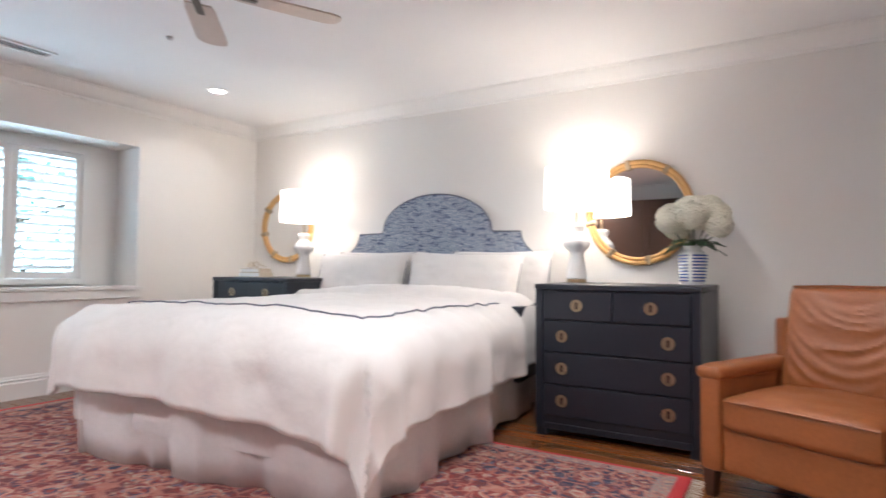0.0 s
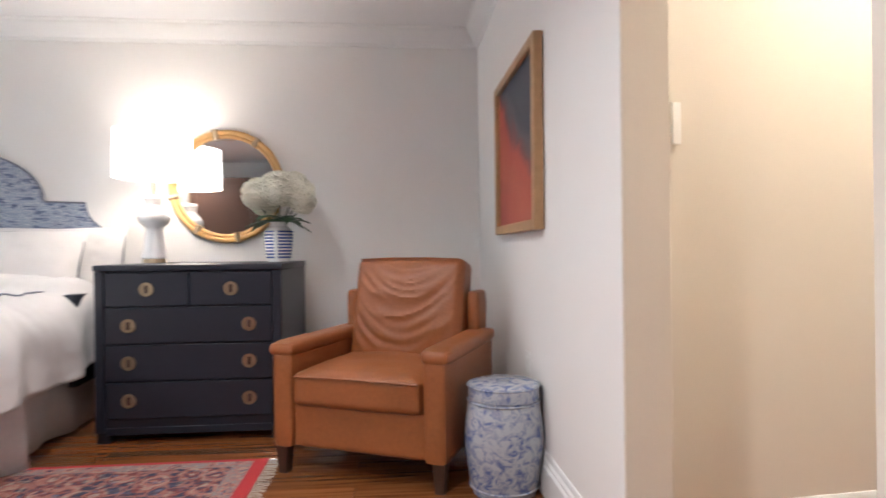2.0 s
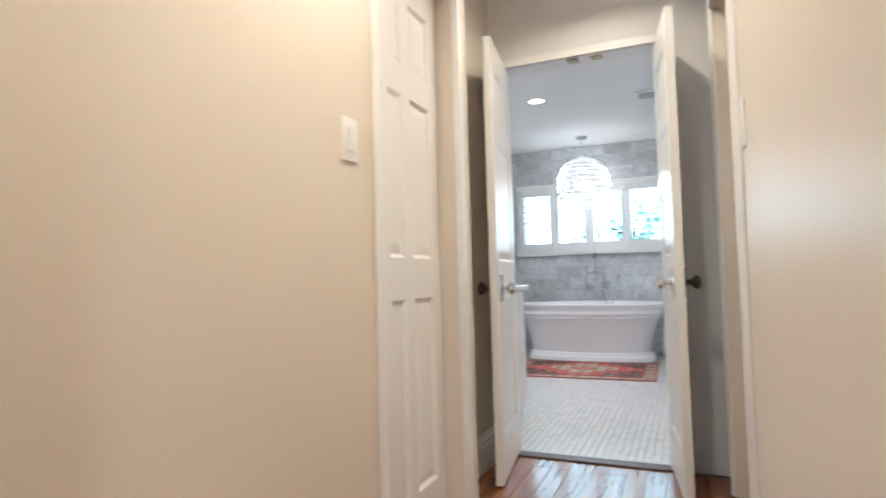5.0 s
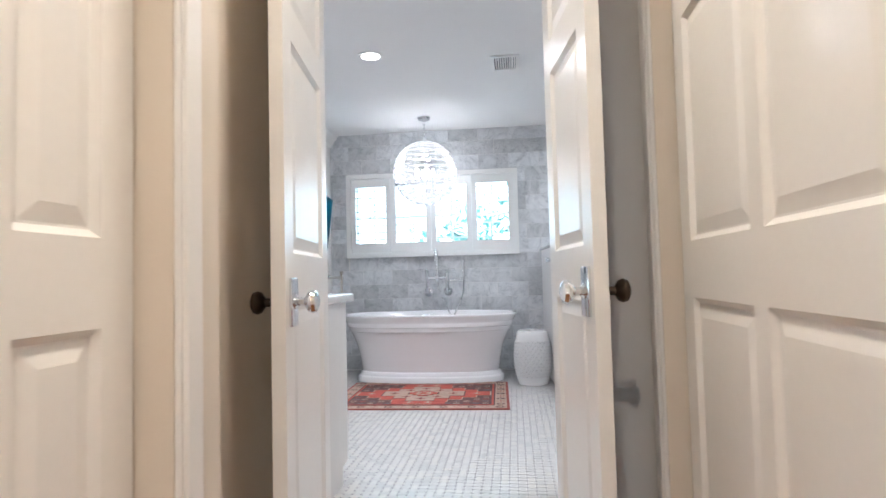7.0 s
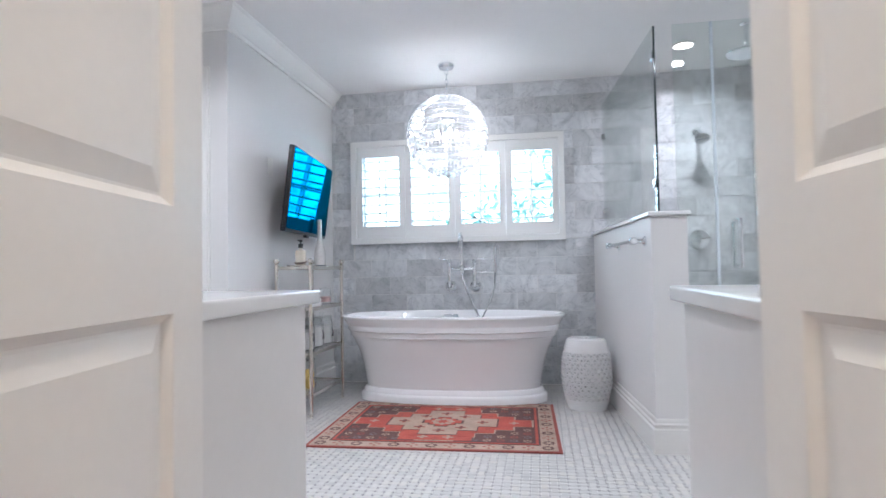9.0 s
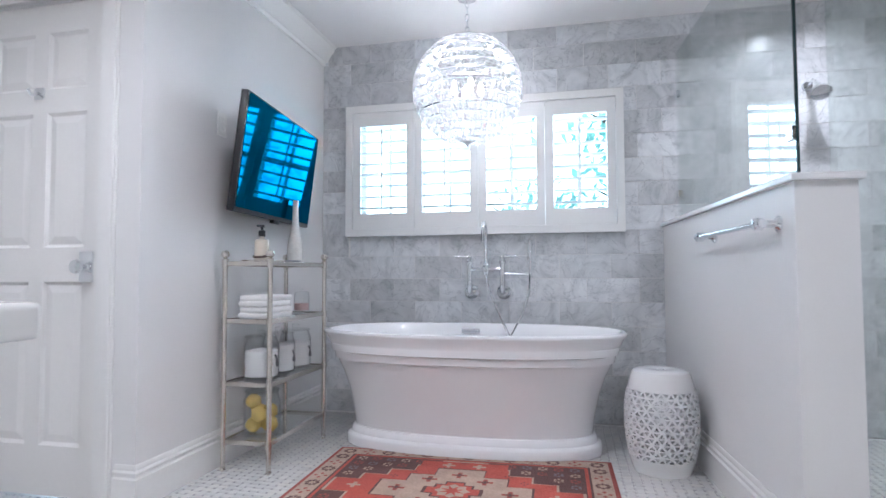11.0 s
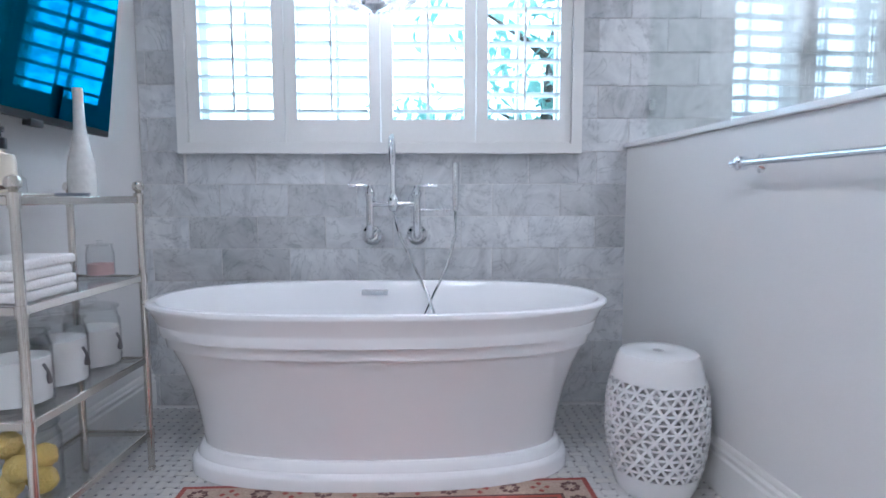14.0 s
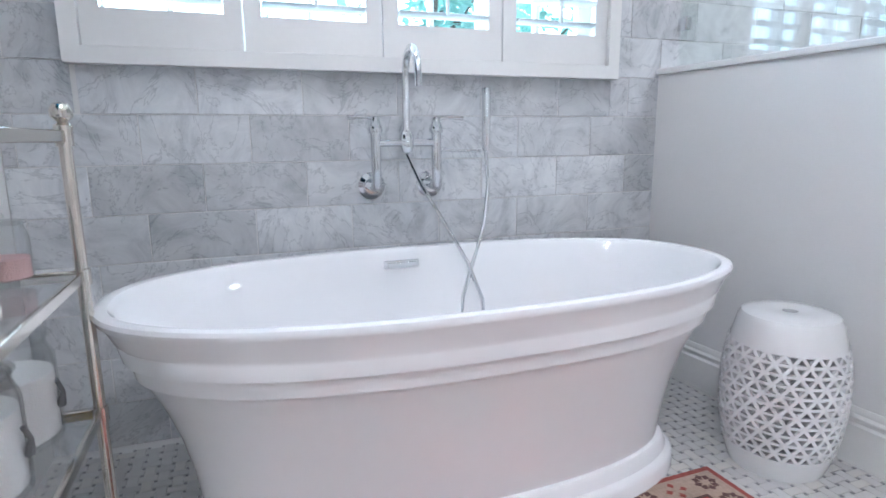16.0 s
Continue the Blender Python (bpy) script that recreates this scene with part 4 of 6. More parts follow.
WOOL = dict(vary=0.22, grain=90, bump=0.5, scale2=9.0)
MADDER = mat("worn_madder_wool", (0.44, 0.085, 0.06), 0.95, **WOOL)
IVORY = mat("worn_ivory_wool", (0.42, 0.31, 0.245), 0.95, **WOOL)
UMBER = mat("dark_brown_wool", (0.12, 0.06, 0.055), 0.95, **WOOL)
BRICKW = mat("dusty_red_wool", (0.30, 0.075, 0.06), 0.95, **WOOL)
SLATE = mat("grey_blue_wool", (0.17, 0.15, 0.17), 0.95, **WOOL)
RUGBED = floral("bedroom_rug_field", (0.22, 0.035, 0.032), (0.13, 0.03, 0.035))
RUGBEDB = floral("bedroom_rug_border", (0.19, 0.045, 0.04), (0.035, 0.035, 0.07), 1.2)
RUGGUARD = floral("bedroom_rug_guard", (0.26, 0.2, 0.19), (0.28, 0.24, 0.22), 2.2)
REDWOOL = mat("red_wool", (0.45, 0.03, 0.035), 0.95, vary=0.2, grain=200, bump=0.4)
FRINGE = mat("cream_fringe", (0.55, 0.47, 0.38), 0.95, vary=0.15, grain=200, bump=0.4)


def stepped(cx, cy, hx, hy, z, steps=4, t=0.0012):
    """A diamond-like medallion with stepped edges."""
    b = bmesh.new()
    pts = []
    for sx, sy in ((1, 1), (-1, 1), (-1, -1), (1, -1)):
        seq = [(hx * (1 - k / steps), hy * (k + 1) / steps) for k in range(steps)]
        q = []
        for k, (px, py) in enumerate(seq):
            q += [(px, hy * k / steps), (px, py)]
        q = q if sx * sy > 0 else q[::-1]
        pts += [(cx + sx * a, cy + sy * c) for a, c in q]
    clean = []
    for p in pts:
        if not clean or (abs(p[0] - clean[-1][0]) + abs(p[1] - clean[-1][1])) > 1e-6:
            clean.append(p)
    if abs(clean[0][0] - clean[-1][0]) + abs(clean[0][1] - clean[-1][1]) < 1e-6:
        clean.pop()
    f = b.faces.new([b.verts.new((x, y, z)) for x, y in clean])
    r = bmesh.ops.extrude_face_region(b, geom=[f])
    for v in r["geom"]:
        if isinstance(v, bmesh.types.BMVert):
            v.co.z += t
    return b


cx, cy = 5.84, 2.22
rg = thing("bath_rug", "worn red and ivory medallion rug on the mosaic floor", "rug", pose(cx, cy, 0, 0, 0, 1.5))
part("rug_body", box(-0.51, 0.51, -0.67, 0.67, 0.001, 0.0085, 0.003, 1), BRICKW, rg, "dusty red selvedge", smooth=False)
part("border_band", box(-0.49, 0.49, -0.65, 0.65, 0.008, 0.0096), IVORY, rg, "ivory border", smooth=False)
part("guard_line", box(-0.405, 0.405, -0.565, 0.565, 0.009, 0.0106), UMBER, rg, smooth=False)
part("guard_stripe", box(-0.395, 0.395, -0.555, 0.555, 0.010, 0.0113), MADDER, rg, smooth=False)
part("corner_field", box(-0.38, 0.38, -0.54, 0.54, 0.0105, 0.0119), UMBER, rg, "dark brown corner field", smooth=False)
part("field_edge", stepped(0, 0, 0.375, 0.535, 0.0112, 5, 0.0013), IVORY, rg, smooth=False)
part("red_field", stepped(0, 0, 0.362, 0.522, 0.0118, 5, 0.0013), MADDER, rg, "madder-red stepped field", smooth=False)
part("red_centre", box(-0.362, 0.362, -0.2, 0.2, 0.0113, 0.0127), MADDER, rg, smooth=False)
part("medallion_edge", stepped(0, 0, 0.268, 0.33, 0.0124, 3, 0.0014), UMBER, rg, smooth=False)
part("medallion", stepped(0, 0, 0.258, 0.32, 0.013, 3, 0.0014), IVORY, rg, "ivory stepped medallion", smooth=False)
part("heart_edge", stepped(0, 0, 0.105, 0.125, 0.0137, 3, 0.0013), UMBER, rg, smooth=False)
part("medallion_heart", stepped(0, 0, 0.092, 0.11, 0.0143, 3, 0.0013), MADDER, rg, smooth=False)


def blossom(x, y, r, z, n=6, m=None, b=None):
    """A knotted flower: petals round a gap, each a flat lozenge."""
    b = b or bmesh.new()
    for k in range(n):
        a = 2 * math.pi * k / n
        u, w = Vector((math.cos(a), math.sin(a), 0)), Vector((-math.sin(a), math.cos(a), 0))
        c = Vector((x, y, z))
        b.faces.new([b.verts.new(q) for q in (c + u * r * 0.3, c + u * r * 0.7 + w * r * 0.3, c + u * r, c + u * r * 0.7 - w * r * 0.3)])
    return b


def cross(x, y, r, z, b=None):
    b = b or bmesh.new()
    for hx, hy in ((r, r * 0.28), (r * 0.28, r)):
        b.faces.new([b.verts.new((x + p * hx, y + q * hy, z + (0.0002 if hx > hy else 0))) for p, q in ((-1, -1), (1, -1), (1, 1), (-1, 1))])
    return b


dark, red, pale, grey = bmesh.new(), bmesh.new(), bmesh.new(), bmesh.new()
for side in (-1, 1):
    for k in range(13):
        y = -0.6 + k * 0.1
        (blossom(side * 0.447, y, 0.036, 0.0101, 8, b=dark) if k % 2 == 0 else blossom(side * 0.447, y, 0.034, 0.0101, 4, b=red))
    for k in range(9):
        x = -0.36 + k * 0.09
        (blossom(x, side * 0.607, 0.036, 0.0101, 8, b=dark) if k % 2 == 0 else blossom(x, side * 0.607, 0.034, 0.0101, 4, b=red))
for i in range(11):
    for j in range(15):
        x, y = -0.345 + i * 0.069, -0.497 + j * 0.071
        t = abs(x) / 0.375 + abs(y) / 0.535
        if t > 1.22:
            blossom(x, y, 0.026, 0.0124, 6, b=(pale, grey, red)[(i + j) % 3])
        elif 0.99 > t > 0.86 and abs(x) > 0.1:
            blossom(x, y, 0.02, 0.0136, 4, b=dark)
for sx, sy in ((0, 0.235), (0, -0.235), (0.185, 0), (-0.185, 0), (0.12, 0.12), (-0.12, 0.12), (0.12, -0.12), (-0.12, -0.12)):
    cross(sx, sy, 0.034, 0.0149, red)
    cross(sx, sy, 0.018, 0.0155, dark)
for sx, sy in ((0, 0.42), (0, -0.42), (0.31, 0.07), (0.31, -0.07), (-0.31, 0.07), (-0.31, -0.07)):
    cross(sx, sy, 0.03, 0.0139, pale)
blossom(0, 0, 0.075, 0.0161, 8, b=pale)
for nm, b_, mt in (("dark_knotwork", dark, UMBER), ("red_knotwork", red, BRICKW), ("pale_knotwork", pale, IVORY), ("grey_knotwork", grey, SLATE)):
    tagged(part(nm, b_, mt, rg, smooth=False), kind="stuff")
st = thing("garden_stool", "white glazed ceramic barrel stool with pierced lattice sides", "stool", pose(6.335, 1.342, 0))


def barrel(z):
    u = (z - 0.23) / 0.23
    return 0.165 - 0.042 * abs(u) ** 2.2


part("top", lathe([(0.02, 0.455), (0.06, 0.459), (0.10, 0.457), (0.122, 0.45), (0.131, 0.435), (0.137, 0.41), (0.143, 0.385), (0.146, 0.37), (0.138, 0.37), (0.13, 0.40), (0.115, 0.44), (0.02, 0.447), (0.02, 0.455)], 40), CERAM, st)
part("foot_ring", lathe([(0.118, 0), (0.124, 0), (0.132, 0.02), (0.141, 0.05), (0.147, 0.07), (0.139, 0.07), (0.13, 0.04), (0.118, 0)], 40), CERAM, st)
b = bmesh.new()
NC, NRW = 24, 11


def on_barrel(i, j, inward=0.0):
    z = 0.066 + 0.308 * j / NRW
    a = 2 * math.pi * (i + 0.5 * (j % 2)) / NC
    return Vector(((barrel(z) - inward) * math.cos(a), (barrel(z) - inward) * math.sin(a), z))


for j in range(NRW):
    for i in range(NC):
        tri = (((i, j), (i + 1, j), (i, j + 1)), ((i + 1, j), (i + 1, j + 1), (i, j + 1))) if j % 2 == 0 else (((i, j), (i + 1, j + 1), (i, j + 1)), ((i, j), (i + 1, j), (i + 1, j + 1)))
        for q in tri:
            outer, deep = [on_barrel(*p) for p in q], [on_barrel(*p, 0.008) for p in q]
            co, cd = sum(outer, Vector()) / 3, sum(deep, Vector()) / 3
            rows = [[b.verts.new(p) for p in outer], [b.verts.new(co + (p - co) * 0.58) for p in outer], [b.verts.new(cd + (p - cd) * 0.58) for p in deep], [b.verts.new(p) for p in deep]]
            for r0, r1 in zip(rows, rows[1:]):
                for k in range(3):
                    b.faces.new((r0[k], r0[(k + 1) % 3], r1[(k + 1) % 3], r1[k]))
bmesh.ops.remove_doubles(b, verts=b.verts, dist=0.0004)
part("lattice", b, CERAM, st, "pierced star lattice", smooth=False)

# etagere
ET = dict(x0=5.89, x1=6.468, y0=3.07, y1=3.30)
et = thing("etagere_shelf", "slim polished nickel etagere with four glass shelves", "shelf", pose(0, 0, 0))
LEVELS = (0.135, 0.397, 0.683, 0.948)
for x in (ET["x0"], ET["x1"]):
    for y in (ET["y0"], ET["y1"]):
        b = tube([(x, y, 0.02), (x, y, 0.965)], 0.0115, 14)
        for z in (*LEVELS,):
            b = join(b, moved(lathe([(0, -0.018), (0.015, -0.018), (0.015, 0.014), (0, 0.014)], 14), Matrix.Translation((x, y, z))))
        b = join(b, moved(lathe([(0, 0), (0.009, 0.0), (0.014, 0.008), (0.009, 0.02), (0.0115, 0.03)], 14), Matrix.Translation((x, y, 0))))
        part("post", b, NICKEL, et)
        part("finial", moved(lathe([(0, 0), (0.016, 0), (0.016, 0.008), (0.008, 0.013), (0.018, 0.022), (0.02, 0.034), (0.014, 0.046), (0, 0.05)], 18), Matrix.Translation((x, y, 0.96))), NICKEL, et)
for z in LEVELS:
    for y in (ET["y0"], ET["y1"]):
        part("rail", box(ET["x0"], ET["x1"], y - 0.005, y + 0.005, z - 0.011, z + 0.011, 0.002, 1), NICKEL, et)
    for x in (ET["x0"], ET["x1"]):
        part("rail", box(x - 0.005, x + 0.005, ET["y0"], ET["y1"], z - 0.011, z + 0.011, 0.002, 1), NICKEL, et)
    part("glass_shelf", box(ET["x0"] + 0.007, ET["x1"] - 0.007, ET["y0"] + 0.007, ET["y1"] - 0.007, z, z + 0.007), JARGLASS, et, smooth=False)
S1, S2, S3, S4 = [z + 0.0075 for z in LEVELS]


def jar(x, y, z, r, h, fill, fmat, label, lump=False):
    root = thing("glass_jar", label, "jar", pose(x, y, z), "glass jars on the shelf")
    part("glass_body", lathe([(0, 0), (r * 0.92, 0), (r, r * 0.1), (r, h * 0.72), (r * 0.9, h * 0.82), (r * 0.86, h * 0.88), (r * 0.9, h * 0.9), (r * 0.86, h * 0.9), (r * 0.82, h * 0.88), (r * 0.96, h * 0.7), (r * 0.96, 0.012), (0, 0.008)], 28), JARGLASS, root)
    part("lid", lathe([(0, h * 0.905), (r * 0.95, h * 0.905), (r * 0.97, h * 0.92), (r * 0.9, h * 0.945), (r * 0.3, h * 0.965), (r * 0.15, h * 0.975), (r * 0.2, h * 1.0), (r * 0.24, h * 1.03), (r * 0.15, h * 1.06), (0, h * 1.065)], 28), JARGLASS, root)
    if lump:
        for k in range(7):
            q = k * 2.4
            bb = bmesh.new()
            bmesh.ops.create_icosphere(bb, subdivisions=3, radius=r * 0.42)
            for v in bb.verts:
                v.co *= 1 + 0.12 * noise.noise(v.co * 60 + Vector((k, 0, 0)))
            part("bath_sponge", moved(bb, Matrix.Translation((r * 0.48 * math.cos(q), r * 0.48 * math.sin(q), 0.01 + r * 0.42 + (k // 3) * r * 0.62))), fmat, root)
    else:
        part("contents", lathe([(0, 0.01), (r * 0.93, 0.014), (r * 0.93, h * fill * 0.97), (r * 0.5, h * fill * 1.03), (0, h * fill)], 24), fmat, root)
    return root


STEEL = mat("dull_steel", (0.22, 0.22, 0.23), 0.35, 0.6, vary=0.1, bump=0.0)
SALT = mat("white_bath_salt", (0.80, 0.79, 0.78), 0.9, vary=0.08, grain=300, bump=0.5)
PINK = mat("pink_bath_salt", (0.62, 0.40, 0.38), 0.9, vary=0.1, grain=300, bump=0.5)
SPONGE = mat("yellow_sponge", (0.72, 0.52, 0.14), 0.95, vary=0.2, grain=120, bump=0.8)
jar(6.02, 3.185, S2, 0.082, 0.215, 0.62, SALT, "clear glass jar half filled with white bath salts")
jar(6.19, 3.19, S2, 0.082, 0.215, 0.66, SALT, "clear glass jar with white bath salts and a scoop")
jar(6.37, 3.19, S2, 0.082, 0.215, 0.62, SALT, "clear glass jar half filled with white crystals")
jar(6.03, 3.185, S1, 0.085, 0.22, 0.5, SPONGE, "clear glass jar filled with yellow bath sponges", True)
jar(6.40, 3.17, S3, 0.042, 0.12, 0.42, PINK, "small apothecary jar of pink bath salts")
jar(6.26, 3.2, S3, 0.033, 0.09, 0.4, SALT, "small glass jar of cotton buds")
for k, x in enumerate((6.02, 6.19, 6.37)):
    tagged(part("metal_scoop", tube([(x + 0.01, 3.11, S2 + 0.06), (x - 0.005, 3.10, S2 + 0.09), (x - 0.015, 3.105, S2 + 0.115)], [0.009, 0.004, 0.004], 8), STEEL), "small metal scoop hung on a glass jar", "scoop", "scoops on the jars")
for k in range(4):
    z0 = S3 + k * 0.027
    b = box(5.945 + 0.006 * (k % 2), 6.165 - 0.008 * (k % 3), 3.10, 3.27 - 0.006 * (k % 2), z0, z0 + 0.027, 0.012, 4)
    for v in b.verts:
        v.co += 0.004 * Vector((noise.noise(v.co * 30), noise.noise(v.co * 30 + Vector((5, 0, 0))), 0))
    tagged(part("folded_towel", b, TOWEL), "folded white washcloth in a stack on the glass shelf", "towel", "stacked washcloths")
tr = tagged(part("tray", box(5.95, 6.12, 3.12, 3.26, S4, S4 + 0.012, 0.005), NICKEL), "small nickel tray on the top shelf", "tray")
sp = thing("soap_pump", "cream soap dispenser bottle with black pump and bead necklace", "soap dispenser", pose(6.02, 3.19, S4 + 0.0125))
part("bottle", lathe([(0, 0), (0.032, 0), (0.034, 0.006), (0.034, 0.085), (0.03, 0.097), (0.012, 0.102), (0.012, 0.112), (0, 0.112)], 24), mat("cream_glass", (0.66, 0.60, 0.50), 0.25), sp)
part("pump", join(lathe([(0, 0.112), (0.016, 0.112), (0.016, 0.14), (0.006, 0.143), (0.006, 0.155), (0.012, 0.157), (0.012, 0.168), (0, 0.17)], 18), box(-0.04, 0.0, -0.006, 0.006, 0.157, 0.167, 0.003)), BLACKP, sp)
part("bead_string", tube([(0.037 * math.cos(a), 0.037 * math.sin(a), 0.02 + 0.008 * math.cos(a)) for a in [2 * math.pi * k / 24 for k in range(24)]], 0.006, 8, closed=True), DARKW, sp)
tagged(part("small_bottle", lathe([(0, 0), (0.02, 0), (0.02, 0.05), (0.009, 0.06), (0.009, 0.075), (0, 0.076)], 18), JARGLASS), "small clear glass bottle on the top shelf", "bottle").location = (6.12, 3.22, S4)
tagged(part("soap_dish", lathe([(0, 0), (0.05, 0), (0.058, 0.012), (0.054, 0.014), (0.045, 0.006), (0, 0.006)], 24), mat("grey_dish", (0.16, 0.17, 0.2), 0.3)), "round grey dish on the top shelf", "dish").location = (6.24, 3.16, S4)
bo = thing("tall_bottle_vase", "tall slender cream shell-textured bottle vase on the top shelf", "vase", pose(6.38, 3.20, S4))
part("vase_body", lathe([(0, 0), (0.036, 0), (0.041, 0.02), (0.043, 0.07), (0.038, 0.12), (0.026, 0.17), (0.018, 0.22), (0.0155, 0.30), (0.016, 0.345), (0.012, 0.345), (0.011, 0.30), (0, 0.28)], 24), mat("shell_vase", (0.70, 0.69, 0.66), 0.22, vary=0.12, grain=60, bump=0.25), bo)

# ceiling fixtures
def can(x, y):
    root = thing("recessed_light", "lit round recessed ceiling light with a white trim ring, some added unseen", "ceiling light", pose(x, y, H), "recessed lights")
    part("trim_ring", lathe([(0.062, -0.001), (0.085, -0.001), (0.085, -0.005), (0.07, -0.009), (0.062, -0.006), (0.062, -0.001)], 32), TRIM, root)
    part("lens", lathe([(0, -0.0035), (0.062, -0.0035), (0.062, -0.002), (0, -0.002)], 32), LENS, root)


# three of the bedroom fittings are unseen, added to go with the fill lamps
for x, y in ((-4.43, 3.563), (5.03, 2.4), (6.56, 0.62), (1.15, 1.6), (4.3, 3.5), (4.3, 0.6), (-1.2, 0.9), (-3.6, -0.4), (2.5, 1.6), (-1.3, 2.5)):
    can(x, y)


def vent(x, y, w, d, label, turn=0):
    root = thing("ceiling_vent", label, "vent", pose(x, y, H, 0, 0, turn), kind="")
    b = wall_with_holes("x", -0.012, -0.001, -w / 2, w / 2, -d / 2, d / 2, [(-w / 2 + 0.025, w / 2 - 0.025, -d / 2 + 0.025, d / 2 - 0.025)])
    part("frame", moved(b, Matrix(((0, 1, 0, 0), (0, 0, 1, 0), (1, 0, 0, 0), (0, 0, 0, 1)))), TRIM, root, smooth=False)
    # dark sheet that stands in for the shade behind the slats
    part("backing", box(-w / 2 + 0.02, w / 2 - 0.02, -d / 2 + 0.02, d / 2 - 0.02, -0.002, -0.0005), mat("vent_shadow", (0.12, 0.12, 0.13), 0.8), root, smooth=False)
    n = int((d - 0.05) / 0.016)
    for k in range(n):
        part("slat", moved(box(-w / 2 + 0.025, w / 2 - 0.025, -0.006, 0.006, -0.0015, 0.0015), pose(0, -d / 2 + 0.033 + k * 0.016, -0.007, 40)), TRIM, root, smooth=False)


vent(5.32, 1.5, 0.28, 0.2, "white slatted bathroom ceiling vent")
vent(-4.87, 2.25, 0.16, 0.5, "white slatted bedroom ceiling vent", -4.57)

# ---- bedroom ----
elsewhere = set(bpy.data.objects)
FABRIC = mat("headboard_ikat", (0.2, 0.25, 0.36), 0.9, vary=0.1, grain=200, bump=0.3)
_t = node_of(FABRIC, "ShaderNodeTexCoord")
_mp = node_of(FABRIC, "ShaderNodeMapping")
_mp.inputs["Scale"].default_value = (14.0, 14.0, 60.0)
_nz = node_of(FABRIC, "ShaderNodeTexNoise", Scale=1.0, Detail=5.0, Roughness=0.65, Distortion=0.6)
feed(FABRIC, _t.outputs["Object"], _mp.inputs[0])
feed(FABRIC, _mp.outputs[0], _nz.inputs["Vector"])
_rr = ramp(FABRIC, _nz.outputs["Fac"], [(0.3, (0.05, 0.07, 0.14)), (0.45, (0.16, 0.2, 0.3)), (0.5, (0.5, 0.53, 0.58)), (0.56, (0.18, 0.23, 0.34)), (0.68, (0.62, 0.64, 0.67))])
feed(FABRIC, _rr.outputs[0], base_of(FABRIC).inputs["Base Color"])


def arch_outline(hw, n=24):
    half = [(hw, 0.5), (hw, 1.05)]
    half += [(hw - 0.27 * math.sin(a), 1.28 - 0.21 * math.cos(a)) for a in [math.pi / 2 * k / 8 for k in range(1, 9)]]
    half += [(0.52, 1.285)]
    half += [(0.50 * math.cos(a), 1.305 + 0.30 * math.sin(a)) for a in [math.pi / 2 * k / n for k in range(n + 1)]]
    return half + [(-x, z) for x, z in half[::-1][1:]]


def slab(outline, y0, y1, bevel=0.012):
    b = bmesh.new()
    f = b.faces.new([b.verts.new((x, y0, z)) for x, z in outline])
    r = bmesh.ops.extrude_face_region(b, geom=[f])
    for v in r["geom"]:
        if isinstance(v, bmesh.types.BMVert):
            v.co.y = y1
    return b


BX = -2.95
BED = pose(BX, BN - 0.08, 0, 0, 0, 5.5) @ pose(0, -3.92, 0)
W2, FOOT, TOPZ, RR = 0.82, 1.61, 0.755, 0.22
bed = thing("bed", "white-dressed queen bed with an arched blue patterned headboard", "bed", BED)
part("headboard", slab(arch_outline(1.02), 3.92, 3.985), FABRIC, bed, "blue and white woven fabric")
part("headboard_piping", tube([(x, 3.92, z) for x, z in arch_outline(1.02)], 0.006, 6), PIPING, bed)
part("box_spring", box(-0.91, 0.91, FOOT - 0.08, 3.92, 0.17, 0.42, 0.03), SKIRT, bed)
part("mattress", box(-0.91, 0.91, FOOT - 0.08, 3.92, 0.42, 0.70, 0.06, 4), DUVET, bed)
b = bmesh.new()
sk = [(-0.87, 3.9), (-0.87, FOOT - 0.1), (0.95, FOOT - 0.1), (0.95, 3.9)]
loop, d = [], 0.0
for p, q in zip(sk, sk[1:]):
    L = math.dist(p, q)
    nx, ny = (q[1] - p[1]) / L, -(q[0] - p[0]) / L
    nseg = int(L / 0.02)
    for k in range(nseg):
        u = k / nseg
        s = d + u * L
        f = 0.026 * math.sin(s * 9.0 + 3 * noise.noise((s * 1.3, 2, 0))) + 0.016 * math.sin(s * 23.0 + 4 * noise.noise((s * 2, 0, 5))) + 0.02 * noise.noise((s * 6, 0, 0))
        pleat = max(0, 1 - abs(u - 0.5) * 16) * 0.03
        loop.append((p[0] + (q[0] - p[0]) * u, p[1] + (q[1] - p[1]) * u, -nx, -ny, f - pleat))
    d += L
cols = []
for x, y, nx, ny, f in loop:
    cols.append([b.verts.new((x + nx * (f * w + 0.03 * w), y + ny * (f * w + 0.03 * w), z)) for z, w in ((0.42, 0.1), (0.3, 0.5), (0.15, 0.85), (0.012, 1.1))])
for a, c in zip(cols, cols[1:]):
    for k in range(3):
        b.faces.new((a[k], c[k], c[k + 1], a[k + 1]))
sko = part("bed_skirt", b, SKIRT, bed, "pleated white linen skirt")
sko.modifiers.new("thickness", "SOLIDIFY").thickness = 0.004

# duvet: a cloth over the mattress, hanging at the foot and both sides


def drape(o):
    a = min(o / RR, math.pi / 2)
    return RR * math.sin(a), RR * (1 - math.cos(a)) + max(0.0, o - RR * math.pi / 2)


